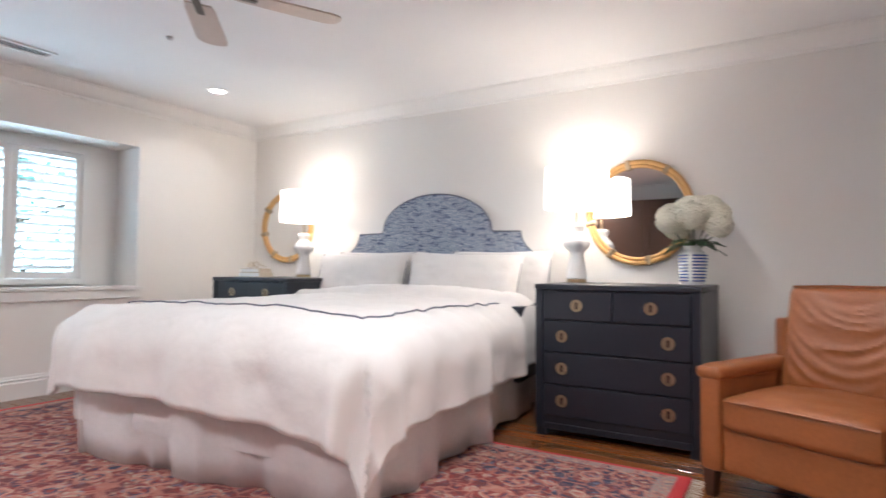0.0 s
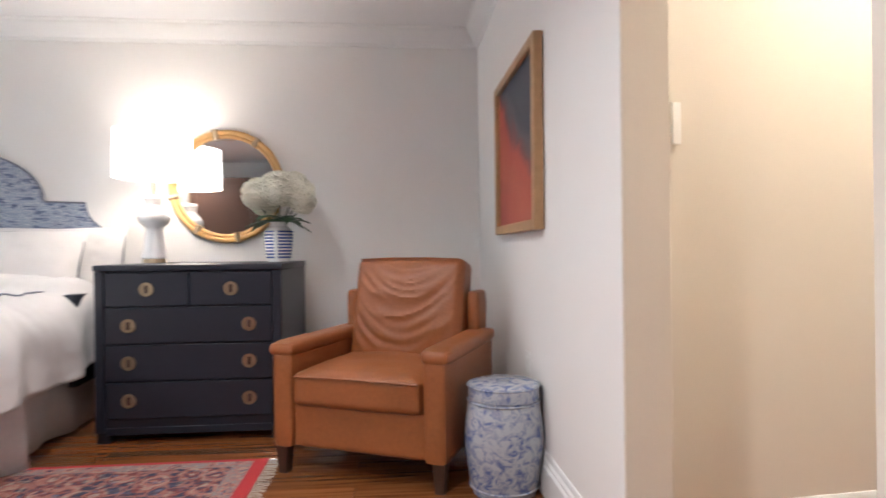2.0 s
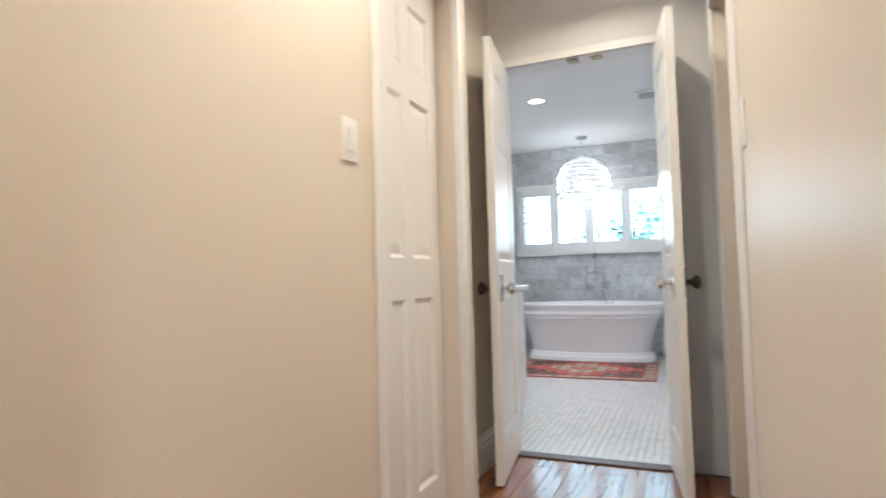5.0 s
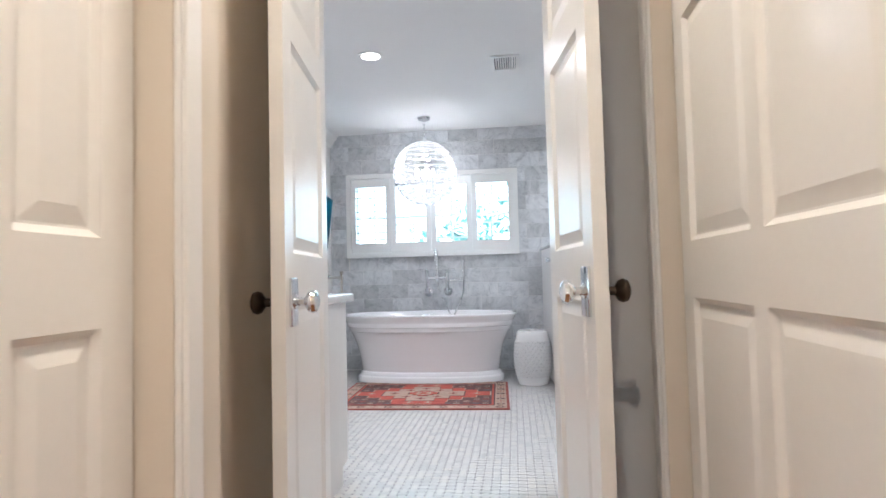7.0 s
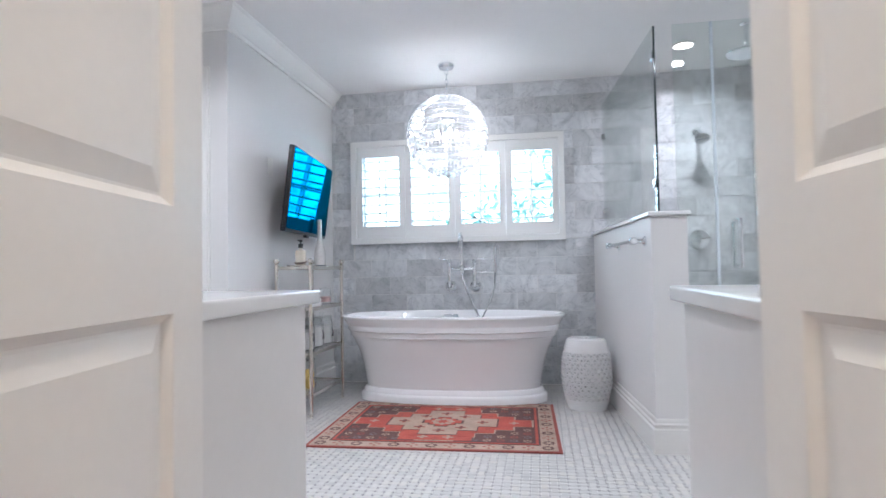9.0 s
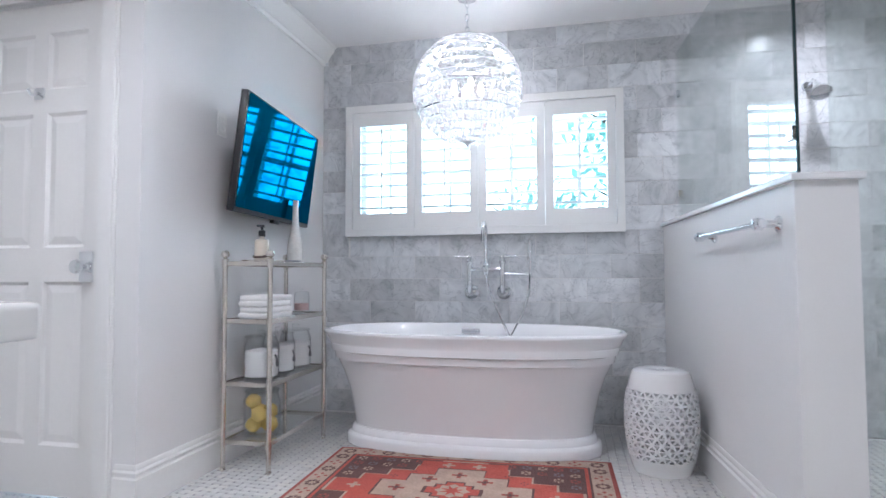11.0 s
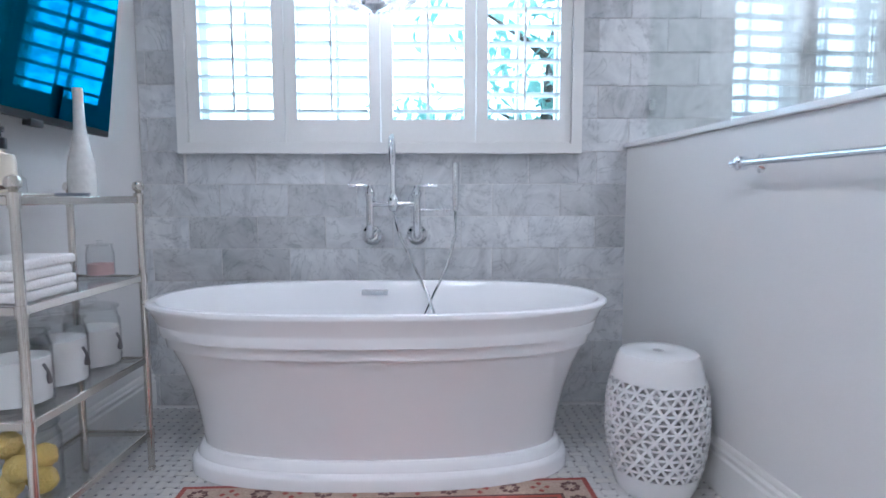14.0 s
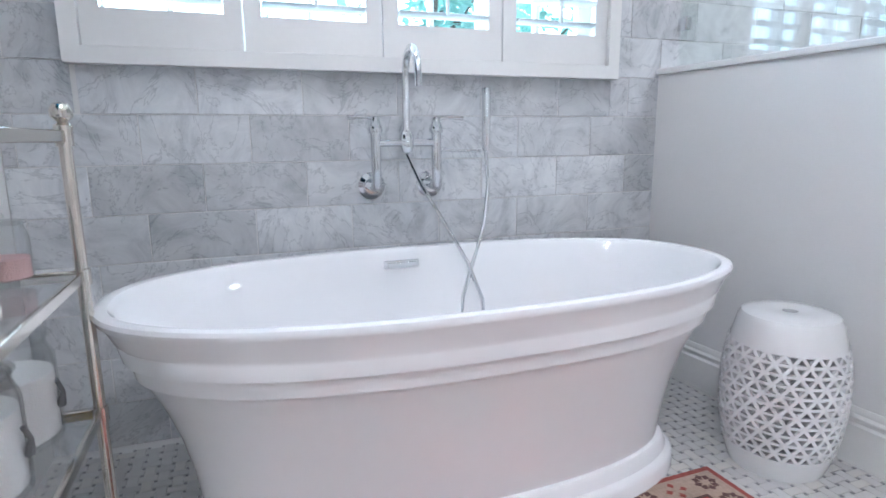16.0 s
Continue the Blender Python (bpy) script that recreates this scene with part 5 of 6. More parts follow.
def cloth(cx, cy):
    """The place of a cloth point, from its flat coordinates."""
    ox, oy = max(0.0, abs(cx) - W2), max(0.0, FOOT - cy)
    o = math.hypot(ox, oy)
    out, drop = drape(o)
    sx = math.copysign(1, cx)
    px = min(abs(cx), W2) * sx + (out * ox / o * sx if o else 0)
    py = max(cy, FOOT) - (out * oy / o if o else 0)
    hang = min(1.0, drop / 0.25)
    s = (cx * 1.0 if oy > ox else cy) * 9.0
    fold = hang * (0.022 * math.sin(s + 2 * noise.noise((cx, cy, 1))) + 0.014 * math.sin(2.3 * s + 1.0))
    if o:
        px += fold * ox / o * sx
        py -= fold * oy / o
    p3 = Vector((cx * 2.2, cy * 2.2, 0.3))
    crumple = 0.5 - abs(noise.noise(Vector((cx * 5 + 2 * cy, cy * 9 - 3 * cx, 2.0))))
    wr = 0.02 * noise.noise(p3) + 0.013 * noise.noise(p3 * 2.7 + Vector((4, 0, 0))) + 0.014 * crumple + 0.009 * (0.5 - abs(noise.noise(p3 * 7 + Vector((0, 7, 0))))) + 0.004 * noise.noise(p3 * 16)
    ridge = 0.055 * max(0.0, min(1.0, (cy - 3.22) / 0.08)) * max(0.0, min(1.0, (3.62 - cy) / 0.1))
    crown = 0.03 * (1 - (cx / W2) ** 2) if abs(cx) < W2 else 0
    return Vector((px + 0.5 * wr * hang, py - 0.5 * wr * hang, TOPZ - drop + wr * (1 - 0.6 * hang) + ridge * (1 - 0.5 * hang) + crown))


b = bmesh.new()
NX, NY = 150, 110
XS = [-(W2 + 0.28) + (2 * W2 + 0.83) * i / NX for i in range(NX + 1)]
YS = [FOOT - 0.49 + (3.62 - FOOT + 0.49) * j / NY for j in range(NY + 1)]
gv = [[b.verts.new(cloth(x, y - 0.09 * (1 - j / NY) * (x + 1.15) / 2.3)) for x in XS] for j, y in enumerate(YS)]
for j in range(NY):
    for i in range(NX):
        b.faces.new((gv[j][i], gv[j][i + 1], gv[j + 1][i + 1], gv[j + 1][i]))
dv = part("duvet", b, DUVET, bed, "rumpled white cotton duvet hanging over the sides")
dv.modifiers.new("thickness", "SOLIDIFY").thickness = 0.022
lift = Vector((0, 0, 0.014))
line = [(-0.80 + 1.63 * k / 40, FOOT + 0.14 - 0.12 * k / 40) for k in range(41)] + [(0.83 + 0.03 * k / 40, FOOT + 0.02 + 1.5 * k / 40) for k in range(1, 41)]
part("duvet_piping", tube([cloth(x, y) + lift for x, y in line], 0.0045, 6), PIPING, bed, "thin grey embroidered line")
part("blanket_edge", box(0.915, 0.985, 3.2, 3.92, 0.25, 0.74, 0.015), NAVY, bed, "dark navy blanket edge")


def pillow(w, h, t, m, seed):
    b = bmesh.new()
    n = 22
    top, bot = [], []
    for j in range(n + 1):
        for i in range(n + 1):
            u, v = 2 * i / n - 1, 2 * j / n - 1
            e = max(0.0, (1 - abs(u) ** 3.2) * (1 - abs(v) ** 3.2)) ** 0.55
            pinch = 1 - 0.06 * (abs(u * v)) ** 0.5 * 0 - 0.05 * (1 - abs(u)) * abs(v) ** 6 - 0.05 * (1 - abs(v)) * abs(u) ** 6
            x, z = u * w / 2 * pinch, v * h / 2 * pinch
            k = 0.016 * noise.noise((x * 7 + seed, z * 7, seed)) + 0.01 * noise.noise((x * 18, z * 18 + seed, 2))
            top.append(b.verts.new((x, -t / 2 * e - k * e - 0.004, z)))
            bot.append(b.verts.new((x, t / 2 * e + 0.004, z)))
    for j in range(n):
        for i in range(n):
            a = j * (n + 1) + i
            b.faces.new((top[a], top[a + 1], top[a + n + 2], top[a + n + 1]))
            b.faces.new((bot[a], bot[a + n + 1], bot[a + n + 2], bot[a + 1]))
    rim = [i for i in range(n + 1)] + [j * (n + 1) + n for j in range(1, n + 1)] + [n * (n + 1) + i for i in range(n - 1, -1, -1)] + [j * (n + 1) for j in range(n - 1, 0, -1)]
    for p, q in zip(rim, rim[1:] + rim[:1]):
        b.faces.new((top[p], top[q], bot[q], bot[p]))
    root = thing("pillow", "plump white cotton pillow with grey piping on the bed", "pillow", m, "pillows on the bed")
    part("cover", b, DUVET, root)
    part("piping", tube([(sx * w / 2 * 0.985, -0.002, sz * h / 2 * 0.985) for sx, sz in ((-1, -1), (-0.5, -0.97), (0, -0.955), (0.5, -0.97), (1, -1), (0.985, 0), (1, 1), (0.5, 0.97), (0, 0.955), (-0.5, 0.97), (-1, 1), (-0.985, 0))], 0.004, 6, closed=True), PIPING, root)
    return root


for k, (x, y, w, h, z) in enumerate(((-0.50, 3.83, 0.86, 0.46, 0.90), (0.60, 3.83, 0.82, 0.46, 0.90), (-0.58, 3.67, 0.88, 0.46, 0.885), (0.36, 3.66, 0.94, 0.46, 0.885))):
    if k < 2:
        pillow(w, h, 0.13, BED @ pose(x, y, z, -14, 0, 0), k)
    else:
        pillow(w, h, 0.17, BED @ pose(x, y, z, -20, 1.5 * (k - 2), 0), k)


# campaign dressers
def ring_pull(parent, x, y, z):
    b = lathe([(0, 0), (0.034, 0), (0.036, 0.003), (0.034, 0.006), (0.026, 0.006), (0.024, 0.004), (0, 0.004)], 28)
    p = part("pull", moved(b, pose(x, y, z, 90)), BRASS, parent, "round antique brass ring pull")
    part("pull_slot", moved(box(-0.009, 0.009, -0.02, 0.02, 0, 0.007, 0.003, 1), pose(x, y, z, 90)), DARKW, p)


def dresser(x0, x1, y0, y1, h, label, rows):
    root = thing("dresser", label, "dresser", pose(0, 0, 0), "campaign dressers")
    part("case", box(x0, x1, y0 + 0.02, y1, 0.06, h - 0.03, 0.004, 1), NAVY, root)
    part("top", box(x0 - 0.004, x1 + 0.004, y0 - 0.002, y1, h - 0.03, h, 0.005), NAVY, root)
    for x in (x0 + 0.03, x1 - 0.03):
        for y in (y0 + 0.05, y1 - 0.04):
            part("foot", box(x - 0.03, x + 0.03, y - 0.03, y + 0.03, 0, 0.07, 0.004, 1), NAVY, root)
    part("rail", box(x0 + 0.05, x1 - 0.05, y0 + 0.01, y0 + 0.03, 0.045, 0.08, 0.003, 1), NAVY, root)
    st = 0.045
    for z0, z1, n in rows:
        w = (x1 - x0 - 2 * st) / n
        for k in range(n):
            a = x0 + st + k * w
            dw = part("drawer", box(a + 0.003, a + w - 0.003, y0 + 0.004, y0 + 0.03, z0 + 0.003, z1 - 0.003, 0.003, 1), NAVY, root)
            for px in ((a + w * 0.5,) if n > 1 else (a + w * 0.143, a + w * 0.857)):
                ring_pull(dw, px, y0 + 0.004, (z0 + z1) / 2)
    for x in (x0 + st / 2, x1 - st / 2):
        part("stile", box(x - st / 2 + 0.001, x + st / 2 - 0.001, y0 + 0.002, y0 + 0.028, 0.06, h - 0.031, 0.002, 1), NAVY, root)
    return root


ROWS4 = [(0.124, 0.309, 1), (0.312, 0.496, 1), (0.499, 0.683, 1), (0.686, 0.858, 2)]
dresser(-1.72, -0.807, 3.827, 4.62, 0.895, "navy lacquer campaign dresser with brass ring pulls", ROWS4)
dresser(-4.73, -3.82, 3.827, 4.62, 0.895, "navy lacquer campaign chest beside the bed", ROWS4)


def table_lamp(x, y, z, label):
    root = thing("table_lamp", label, "lamp", pose(x, y, z) @ Matrix.Diagonal((1.06, 1.06, 1.06, 1)), "bedside lamps")
    part("base", lathe([(0, 0), (0.062, 0), (0.062, 0.008), (0.058, 0.022), (0, 0.022)], 32), BRASS, root, "brass foot")
    part("body", lathe([(0, 0.022), (0.06, 0.022), (0.066, 0.03), (0.062, 0.05), (0.05, 0.13), (0.043, 0.18), (0.05, 0.2), (0.078, 0.225), (0.086, 0.25), (0.078, 0.275), (0.055, 0.3), (0.042, 0.32), (0.045, 0.345), (0.052, 0.36), (0.045, 0.375), (0.012, 0.38), (0, 0.38)], 36), CERAM, root, "white gourd ceramic body")
    part("stem", tube([(0, 0, 0.375), (0, 0, 0.5)], 0.007), BRASS, root)
    part("shade", lathe([(0.205, 0.475), (0.2, 0.735), (0.197, 0.735), (0.202, 0.475), (0.205, 0.475)], 40), SHADE, root, "glowing white drum shade")
    part("shade_trim", tube([(0.206 * math.cos(a), 0.206 * math.sin(a), 0.477) for a in [2 * math.pi * k / 40 for k in range(40)]], 0.003, 6, closed=True), TRIM, root)
    part("bulb", moved(lathe([(0, 0), (0.012, 0), (0.03, 0.05), (0.03, 0.07), (0.015, 0.095), (0, 0.1)], 16), Matrix.Translation((0, 0, 0.5))), BULB, root, "lit bulb")
    return root


table_lamp(-1.656, 4.4, 0.896, "lit white gourd table lamp with drum shade on the dresser")
table_lamp(-4.217, 4.4, 0.896, "lit white gourd table lamp with drum shade beside the bed")


def round_mirror(x, z, r, label):
    root = thing("round_mirror", label, "mirror", pose(x, BN - 0.004, z), "round gilt mirrors")
    for rr, t in ((r - 0.018, 0.018), (r - 0.045, 0.014)):
        part("frame_ring", tube([(rr * math.cos(a), -0.02, rr * math.sin(a)) for a in [2 * math.pi * k / 64 for k in range(64)]], t, 10, closed=True), GOLDW, root)
    for k in range(8):
        a = 2 * math.pi * k / 8 + 0.2
        c = Vector(((r - 0.03) * math.cos(a), -0.02, (r - 0.03) * math.sin(a)))
        d = Vector((math.cos(a), 0, math.sin(a)))
        part("wrap", tube([c - d * 0.034, c + d * 0.034], 0.0235, 12), BRASS, root)
    part("glass", moved(lathe([(0, 0), (r - 0.05, 0), (r - 0.05, 0.004), (0, 0.004)], 64), pose(0, -0.012, 0, 90)), MIRROR, root, smooth=False)


round_mirror(-1.314, 1.384, 0.37, "round gilt bamboo-style mirror on the wall above the dresser")
round_mirror(-4.75, 1.39, 0.36, "round gilt bamboo-style mirror on the wall behind the lamp")

bk = thing("book_stack", "two stacked cream books beside the lamp", "books", pose(-4.5, 4.1, 0.8965, 0, 0, 6))
for k, (w, d_, h_) in enumerate(((0.24, 0.17, 0.04), (0.21, 0.155, 0.035))):
    z0 = 0.0 + (0.04 if k else 0)
    bo_ = part("book", box(-w / 2, w / 2, -d_ / 2, d_ / 2, z0, z0 + h_, 0.003, 1), mat("book_cover", (0.55, 0.47, 0.36), 0.6, vary=0.15), bk)
    part("pages", box(-w / 2 + 0.004, w / 2 - 0.004, -d_ / 2 - 0.001, d_ / 2 - 0.006, z0 + 0.005, z0 + h_ - 0.005), TRIM, bo_, smooth=False)
gl = thing("reading_glasses", "folded brass-rimmed reading glasses on the books", "glasses", pose(-4.5, 4.07, 0.9735))
for s in (-1, 1):
    part("rim", tube([(s * 0.036 + 0.028 * math.cos(a), 0, 0.03 + 0.027 * math.sin(a)) for a in [2 * math.pi * k / 24 for k in range(24)]], 0.003, 6, closed=True), BRASS, gl)
    part("temple", tube([(s * 0.064, 0, 0.035), (s * 0.062, 0.1, 0.012)], 0.002, 6), BRASS, gl)
part("bridge", tube([(-0.009, 0, 0.035), (0, 0, 0.04), (0.009, 0, 0.035)], 0.002, 6), BRASS, gl)

# vase of hydrangeas
BLUEW = mat("blue_white_porcelain", (0.74, 0.77, 0.82), 0.15, vary=0.02, bump=0.0)
_t = node_of(BLUEW, "ShaderNodeTexCoord")
_v = node_of(BLUEW, "ShaderNodeTexNoise", Scale=22.0, Detail=5.0, Roughness=0.6, Distortion=1.6)
feed(BLUEW, _t.outputs["Object"], _v.inputs["Vector"])
_rr = ramp(BLUEW, _v.outputs["Fac"], [(0.0, (0.08, 0.11, 0.28)), (0.37, (0.13, 0.17, 0.34)), (0.45, (0.28, 0.31, 0.40)), (0.54, (0.42, 0.44, 0.48)), (1.0, (0.46, 0.48, 0.51))])
feed(BLUEW, _rr.outputs[0], base_of(BLUEW).inputs["Base Color"])
BLUE = mat("cobalt_glaze", (0.05, 0.09, 0.3), 0.15, vary=0.2, grain=60, bump=0.0)
vs_ = thing("ginger_jar_vase", "blue and white striped porcelain vase on the dresser", "vase", pose(-0.92, 4.35, 0.896))
part("body", lathe([(0, 0), (0.062, 0), (0.066, 0.01), (0.074, 0.06), (0.08, 0.12), (0.08, 0.16), (0.07, 0.195), (0.05, 0.21), (0.046, 0.225), (0.05, 0.235), (0.044, 0.235), (0.04, 0.22), (0, 0.2)], 32), CERAM, vs_)
for j in range(9):
    z = 0.025 + j * 0.019
    r = 0.0668 + (z - 0.01) * 0.108 if z < 0.13 else 0.0803
    for k in range(4):
        a0 = k * math.pi / 2 + 0.15
        part("blue_stripe", tube([((r - 0.001) * math.cos(a0 + q), (r - 0.001) * math.sin(a0 + q), z) for q in [1.25 * i / 9 for i in range(10)]], 0.0058, 6), BLUE, vs_)
PETAL = mat("white_petals", (0.85, 0.83, 0.71), 0.8, vary=0.08, grain=40, bump=0.0)
GREEN = mat("hydrangea_leaf", (0.03, 0.075, 0.03), 0.5, vary=0.3, grain=30, bump=0.2)
fl = thing("hydrangea_bouquet", "white hydrangeas with dark green leaves in the vase", "flowers", pose(-0.92, 4.35, 0.896))
rnd = random.Random(7)
HEADS = [(-0.11, -0.03, 0.40, 0.09), (0.02, -0.06, 0.43, 0.10), (0.12, -0.01, 0.41, 0.095), (-0.03, 0.06, 0.45, 0.09), (0.08, 0.06, 0.46, 0.085), (-0.09, 0.05, 0.36, 0.08), (0.15, -0.04, 0.36, 0.075)]
for hx, hy, hz, hr in HEADS:
    vs, fs = [], []
    for _ in range(280):
        d_ = Vector([rnd.gauss(0, 1) for _ in range(3)]).normalized()
        c = Vector((hx, hy, hz)) + d_ * hr * rnd.uniform(0.88, 1.06)
        u = d_.cross(Vector((0.3, 0.5, 0.8))).normalized()
        w = d_.cross(u)
        a = rnd.random() * 3
        for k in range(4):
            e = math.cos(a + k * math.pi / 2) * u + math.sin(a + k * math.pi / 2) * w
            g = e.cross(d_)
            k0 = len(vs)
            vs += [c, c + e * 0.012 + g * 0.009 + d_ * 0.006, c + e * 0.02 - d_ * 0.003, c + e * 0.012 - g * 0.009 + d_ * 0.006]
            fs.append((k0, k0 + 1, k0 + 2, k0 + 3))
    bmc = bmesh.new()
    bmesh.ops.create_icosphere(bmc, subdivisions=2, radius=hr * 0.78)
    for v in bmc.verts:
        v.co += Vector((hx, hy, hz))
    meh = bpy.data.meshes.new("tmp")
    meh.from_pydata(vs, [], fs)
    bmc.from_mesh(meh)
    bpy.data.meshes.remove(meh)
    ph = part("flower_head", bmc, PETAL, fl, smooth=False)
    part("stem", tube([(hx * 0.2, hy * 0.2, 0.1), (hx * 0.3, hy * 0.3, 0.22), (hx, hy, hz - hr * 0.5)], 0.004, 6), GREEN, fl)
for k in range(12):
    a = k * 2.4
    c = Vector((0.05 * math.cos(a), 0.05 * math.sin(a), 0.245 + 0.01 * (k % 4)))
    dirv = Vector((math.cos(a), math.sin(a), -0.15 + 0.2 * (k % 3)))
    side = dirv.cross(Vector((0, 0, 1))).normalized()
    bb = bmesh.new()
    rowv = []
    for j, wd in enumerate((0.004, 0.03, 0.038, 0.028, 0.002)):
        p = c + dirv * 0.035 * j + Vector((0, 0, -0.006 * j * j * 0.5))
        rowv.append([bb.verts.new(p + side * wd), bb.verts.new(p - Vector((0, 0, 0.006))), bb.verts.new(p - side * wd)])
    for p, q in zip(rowv, rowv[1:]):
        bb.faces.new((p[0], p[1], q[1], q[0])), bb.faces.new((p[1], p[2], q[2], q[1]))
    part("leaf", bb, GREEN, fl)

# leather armchair
LEATHER = mat("tan_leather", (0.28, 0.092, 0.028), 0.44, vary=0.18, grain=55, bump=0.12, scale2=4.0)


def soft(x0, x1, y0, y1, z0, z1, r, puff=0.0, axis=2, crease=0.0, seed=0, n=14):
    """A rounded, slightly puffed block with creases on its face."""
    b = bmesh.new()
    bmesh.ops.create_cube(b, size=2)
    bmesh.ops.subdivide_edges(b, edges=list(b.edges), cuts=n, use_grid_fill=True)
    h = Vector(((x1 - x0) / 2, (y1 - y0) / 2, (z1 - z0) / 2))
    c = Vector(((x0 + x1) / 2, (y0 + y1) / 2, (z0 + z1) / 2))
    for v in b.verts:
        u = v.co.copy()
        p = Vector((u.x * h.x, u.y * h.y, u.z * h.z))
        core = Vector([max(-(h[i] - r), min(h[i] - r, p[i])) for i in range(3)])
        dd = p - core
        if dd.length > 1e-6:
            p = core + dd.normalized() * min(dd.length, r) if dd.length > r else core + dd
        o = [i for i in range(3) if i != axis]
        p[axis] += u[axis] * puff * (1 - abs(u[o[0]]) ** 2.5) * (1 - abs(u[o[1]]) ** 2.5)
        if crease:
            q = Vector((p.x * 4.5 + seed, p.y * 4.5, (p.z if axis != 2 else p.y) * 22 - 60 * p.x * p.x))
            p[axis] += math.copysign(1, u[axis]) * crease * (1.1 - 3.2 * abs(noise.noise(q)) ** 0.7) * 0.6 * (1 - abs(u[o[0]]) ** 4) * (1 - abs(u[o[1]]) ** 4)
        v.co = p + c
    return b


ch = thing("leather_armchair", "tan leather armchair with loose cushions and dark wood legs", "armchair", pose(-0.24, 3.56, 0, 0, 0, -24.5) @ Matrix.Diagonal((1, 1, 0.94, 1)))
part("front_panel", soft(-0.30, 0.30, -0.37, -0.28, 0.13, 0.33, 0.015), LEATHER, ch)
part("seat_base", soft(-0.31, 0.31, -0.33, 0.33, 0.12, 0.32, 0.02, n=8), LEATHER, ch)
part("seat_cushion", soft(-0.295, 0.295, -0.40, 0.2, 0.32, 0.475, 0.035, 0.025, 2, 0.008, 3), LEATHER, ch, "creased loose seat cushion")
for s in (-1, 1):
    part("arm", soft(*sorted((s * 0.295, s * 0.40)), -0.39, 0.34, 0.12, 0.585, 0.028, 0.0, n=10), LEATHER, ch)
    part("arm_roll", soft(*sorted((s * 0.285, s * 0.415)), -0.40, 0.34, 0.535, 0.605, 0.032, 0.0, n=10), LEATHER, ch)
    part("back_wing", soft(*sorted((s * 0.30, s * 0.36)), 0.2, 0.36, 0.55, 0.80, 0.02, n=6), LEATHER, ch)
part("outer_back", moved(soft(-0.34, 0.34, 0.0, 0.09, 0.0, 0.66, 0.03, n=8), pose(0, 0.27, 0.14, -9)), LEATHER, ch)
part("back_cushion", moved(soft(-0.292, 0.292, 0.0, 0.17, 0.0, 0.56, 0.045, 0.04, 1, 0.012, 9, n=44), pose(0, 0.075, 0.435, -13)), LEATHER, ch, "creased loose back cushion")
seam = [(-0.27, 0.0, 0.545), (-0.1, 0.0, 0.552), (0.1, 0.0, 0.552), (0.27, 0.0, 0.545)]
part("back_piping", moved(tube(seam, 0.005, 6), pose(0, 0.085, 0.435, -13)), LEATHER, ch)
part("seat_piping", tube([(-0.28, -0.402, 0.455), (0, -0.404, 0.46), (0.28, -0.402, 0.455)], 0.005, 6), LEATHER, ch)
for x in (-0.36, 0.36):
    for y in (-0.35, 0.3):
        b = bmesh.new()
        bmesh.ops.create_cone(b, cap_ends=True, segments=4, radius1=0.026, radius2=0.038, depth=0.125)
        part("leg", moved(b, pose(x, y, 0.0625, 0, 0, 45)), DARKW, ch, smooth=False)

gs = thing("porcelain_garden_stool", "blue and white porcelain garden stool with floral glaze", "stool", pose(0.195, 3.1, 0) @ Matrix.Diagonal((1, 1, 0.955, 1)))
part("body", lathe([(0, 0), (0.125, 0), (0.13, 0.015), (0.142, 0.08), (0.153, 0.16), (0.157, 0.22), (0.153, 0.29), (0.143, 0.36), (0.135, 0.385)], 44), BLUEW, gs)
part("top_drum", lathe([(0.135, 0.385), (0.14, 0.388), (0.141, 0.395), (0.141, 0.435), (0.136, 0.446), (0.12, 0.452), (0.03, 0.455), (0.03, 0.44), (0, 0.44)], 44), BLUEW, gs)
for z in (0.03, 0.378, 0.44):
    part("studded_band", tube([((0.1425 if z > 0.1 else 0.1355) * math.cos(a), (0.1425 if z > 0.1 else 0.1355) * math.sin(a), z) for a in [2 * math.pi * k / 44 for k in range(44)]], 0.0045, 6, closed=True), BLUEW, gs)

# painting
ART = mat("abstract_painting", (0.4, 0.06, 0.04), 0.55, vary=0.1, grain=60, bump=0.3)
_t = node_of(ART, "ShaderNodeTexCoord")
_sep = node_of(ART, "ShaderNodeSeparateXYZ")
_n = node_of(ART, "ShaderNodeTexNoise", Scale=3.5, Detail=6.0, Distortion=0.8)
feed(ART, _t.outputs["Object"], _sep.inputs[0])
feed(ART, _t.outputs["Object"], _n.inputs["Vector"])
_e = node_of(ART, "ShaderNodeMath")
_e.operation = "MULTIPLY_ADD"
feed(ART, _sep.outputs["Z"], _e.inputs[0])
_e.inputs[1].default_value = -1.1
feed(ART, _sep.outputs["Y"], _e.inputs[2])
_f = node_of(ART, "ShaderNodeMath")
_f.operation = "MULTIPLY_ADD"
feed(ART, _n.outputs["Fac"], _f.inputs[0])
_f.inputs[1].default_value = 0.5
feed(ART, _e.outputs[0], _f.inputs[2])
_rr = ramp(ART, _f.outputs[0], [(0.0, (0.05, 0.055, 0.075)), (0.08, (0.09, 0.085, 0.10)), (0.17, (0.16, 0.05, 0.05)), (0.27, (0.42, 0.07, 0.04)), (0.5, (0.44, 0.10, 0.055)), (0.9, (0.32, 0.06, 0.045))])
feed(ART, _rr.outputs[0], base_of(ART).inputs["Base Color"])
pt = thing("framed_painting", "red and charcoal abstract painting in an oak frame", "painting", pose(BE, 3.445, 1.415) @ Matrix.Diagonal((1, 1.23, 0.95, 1)))
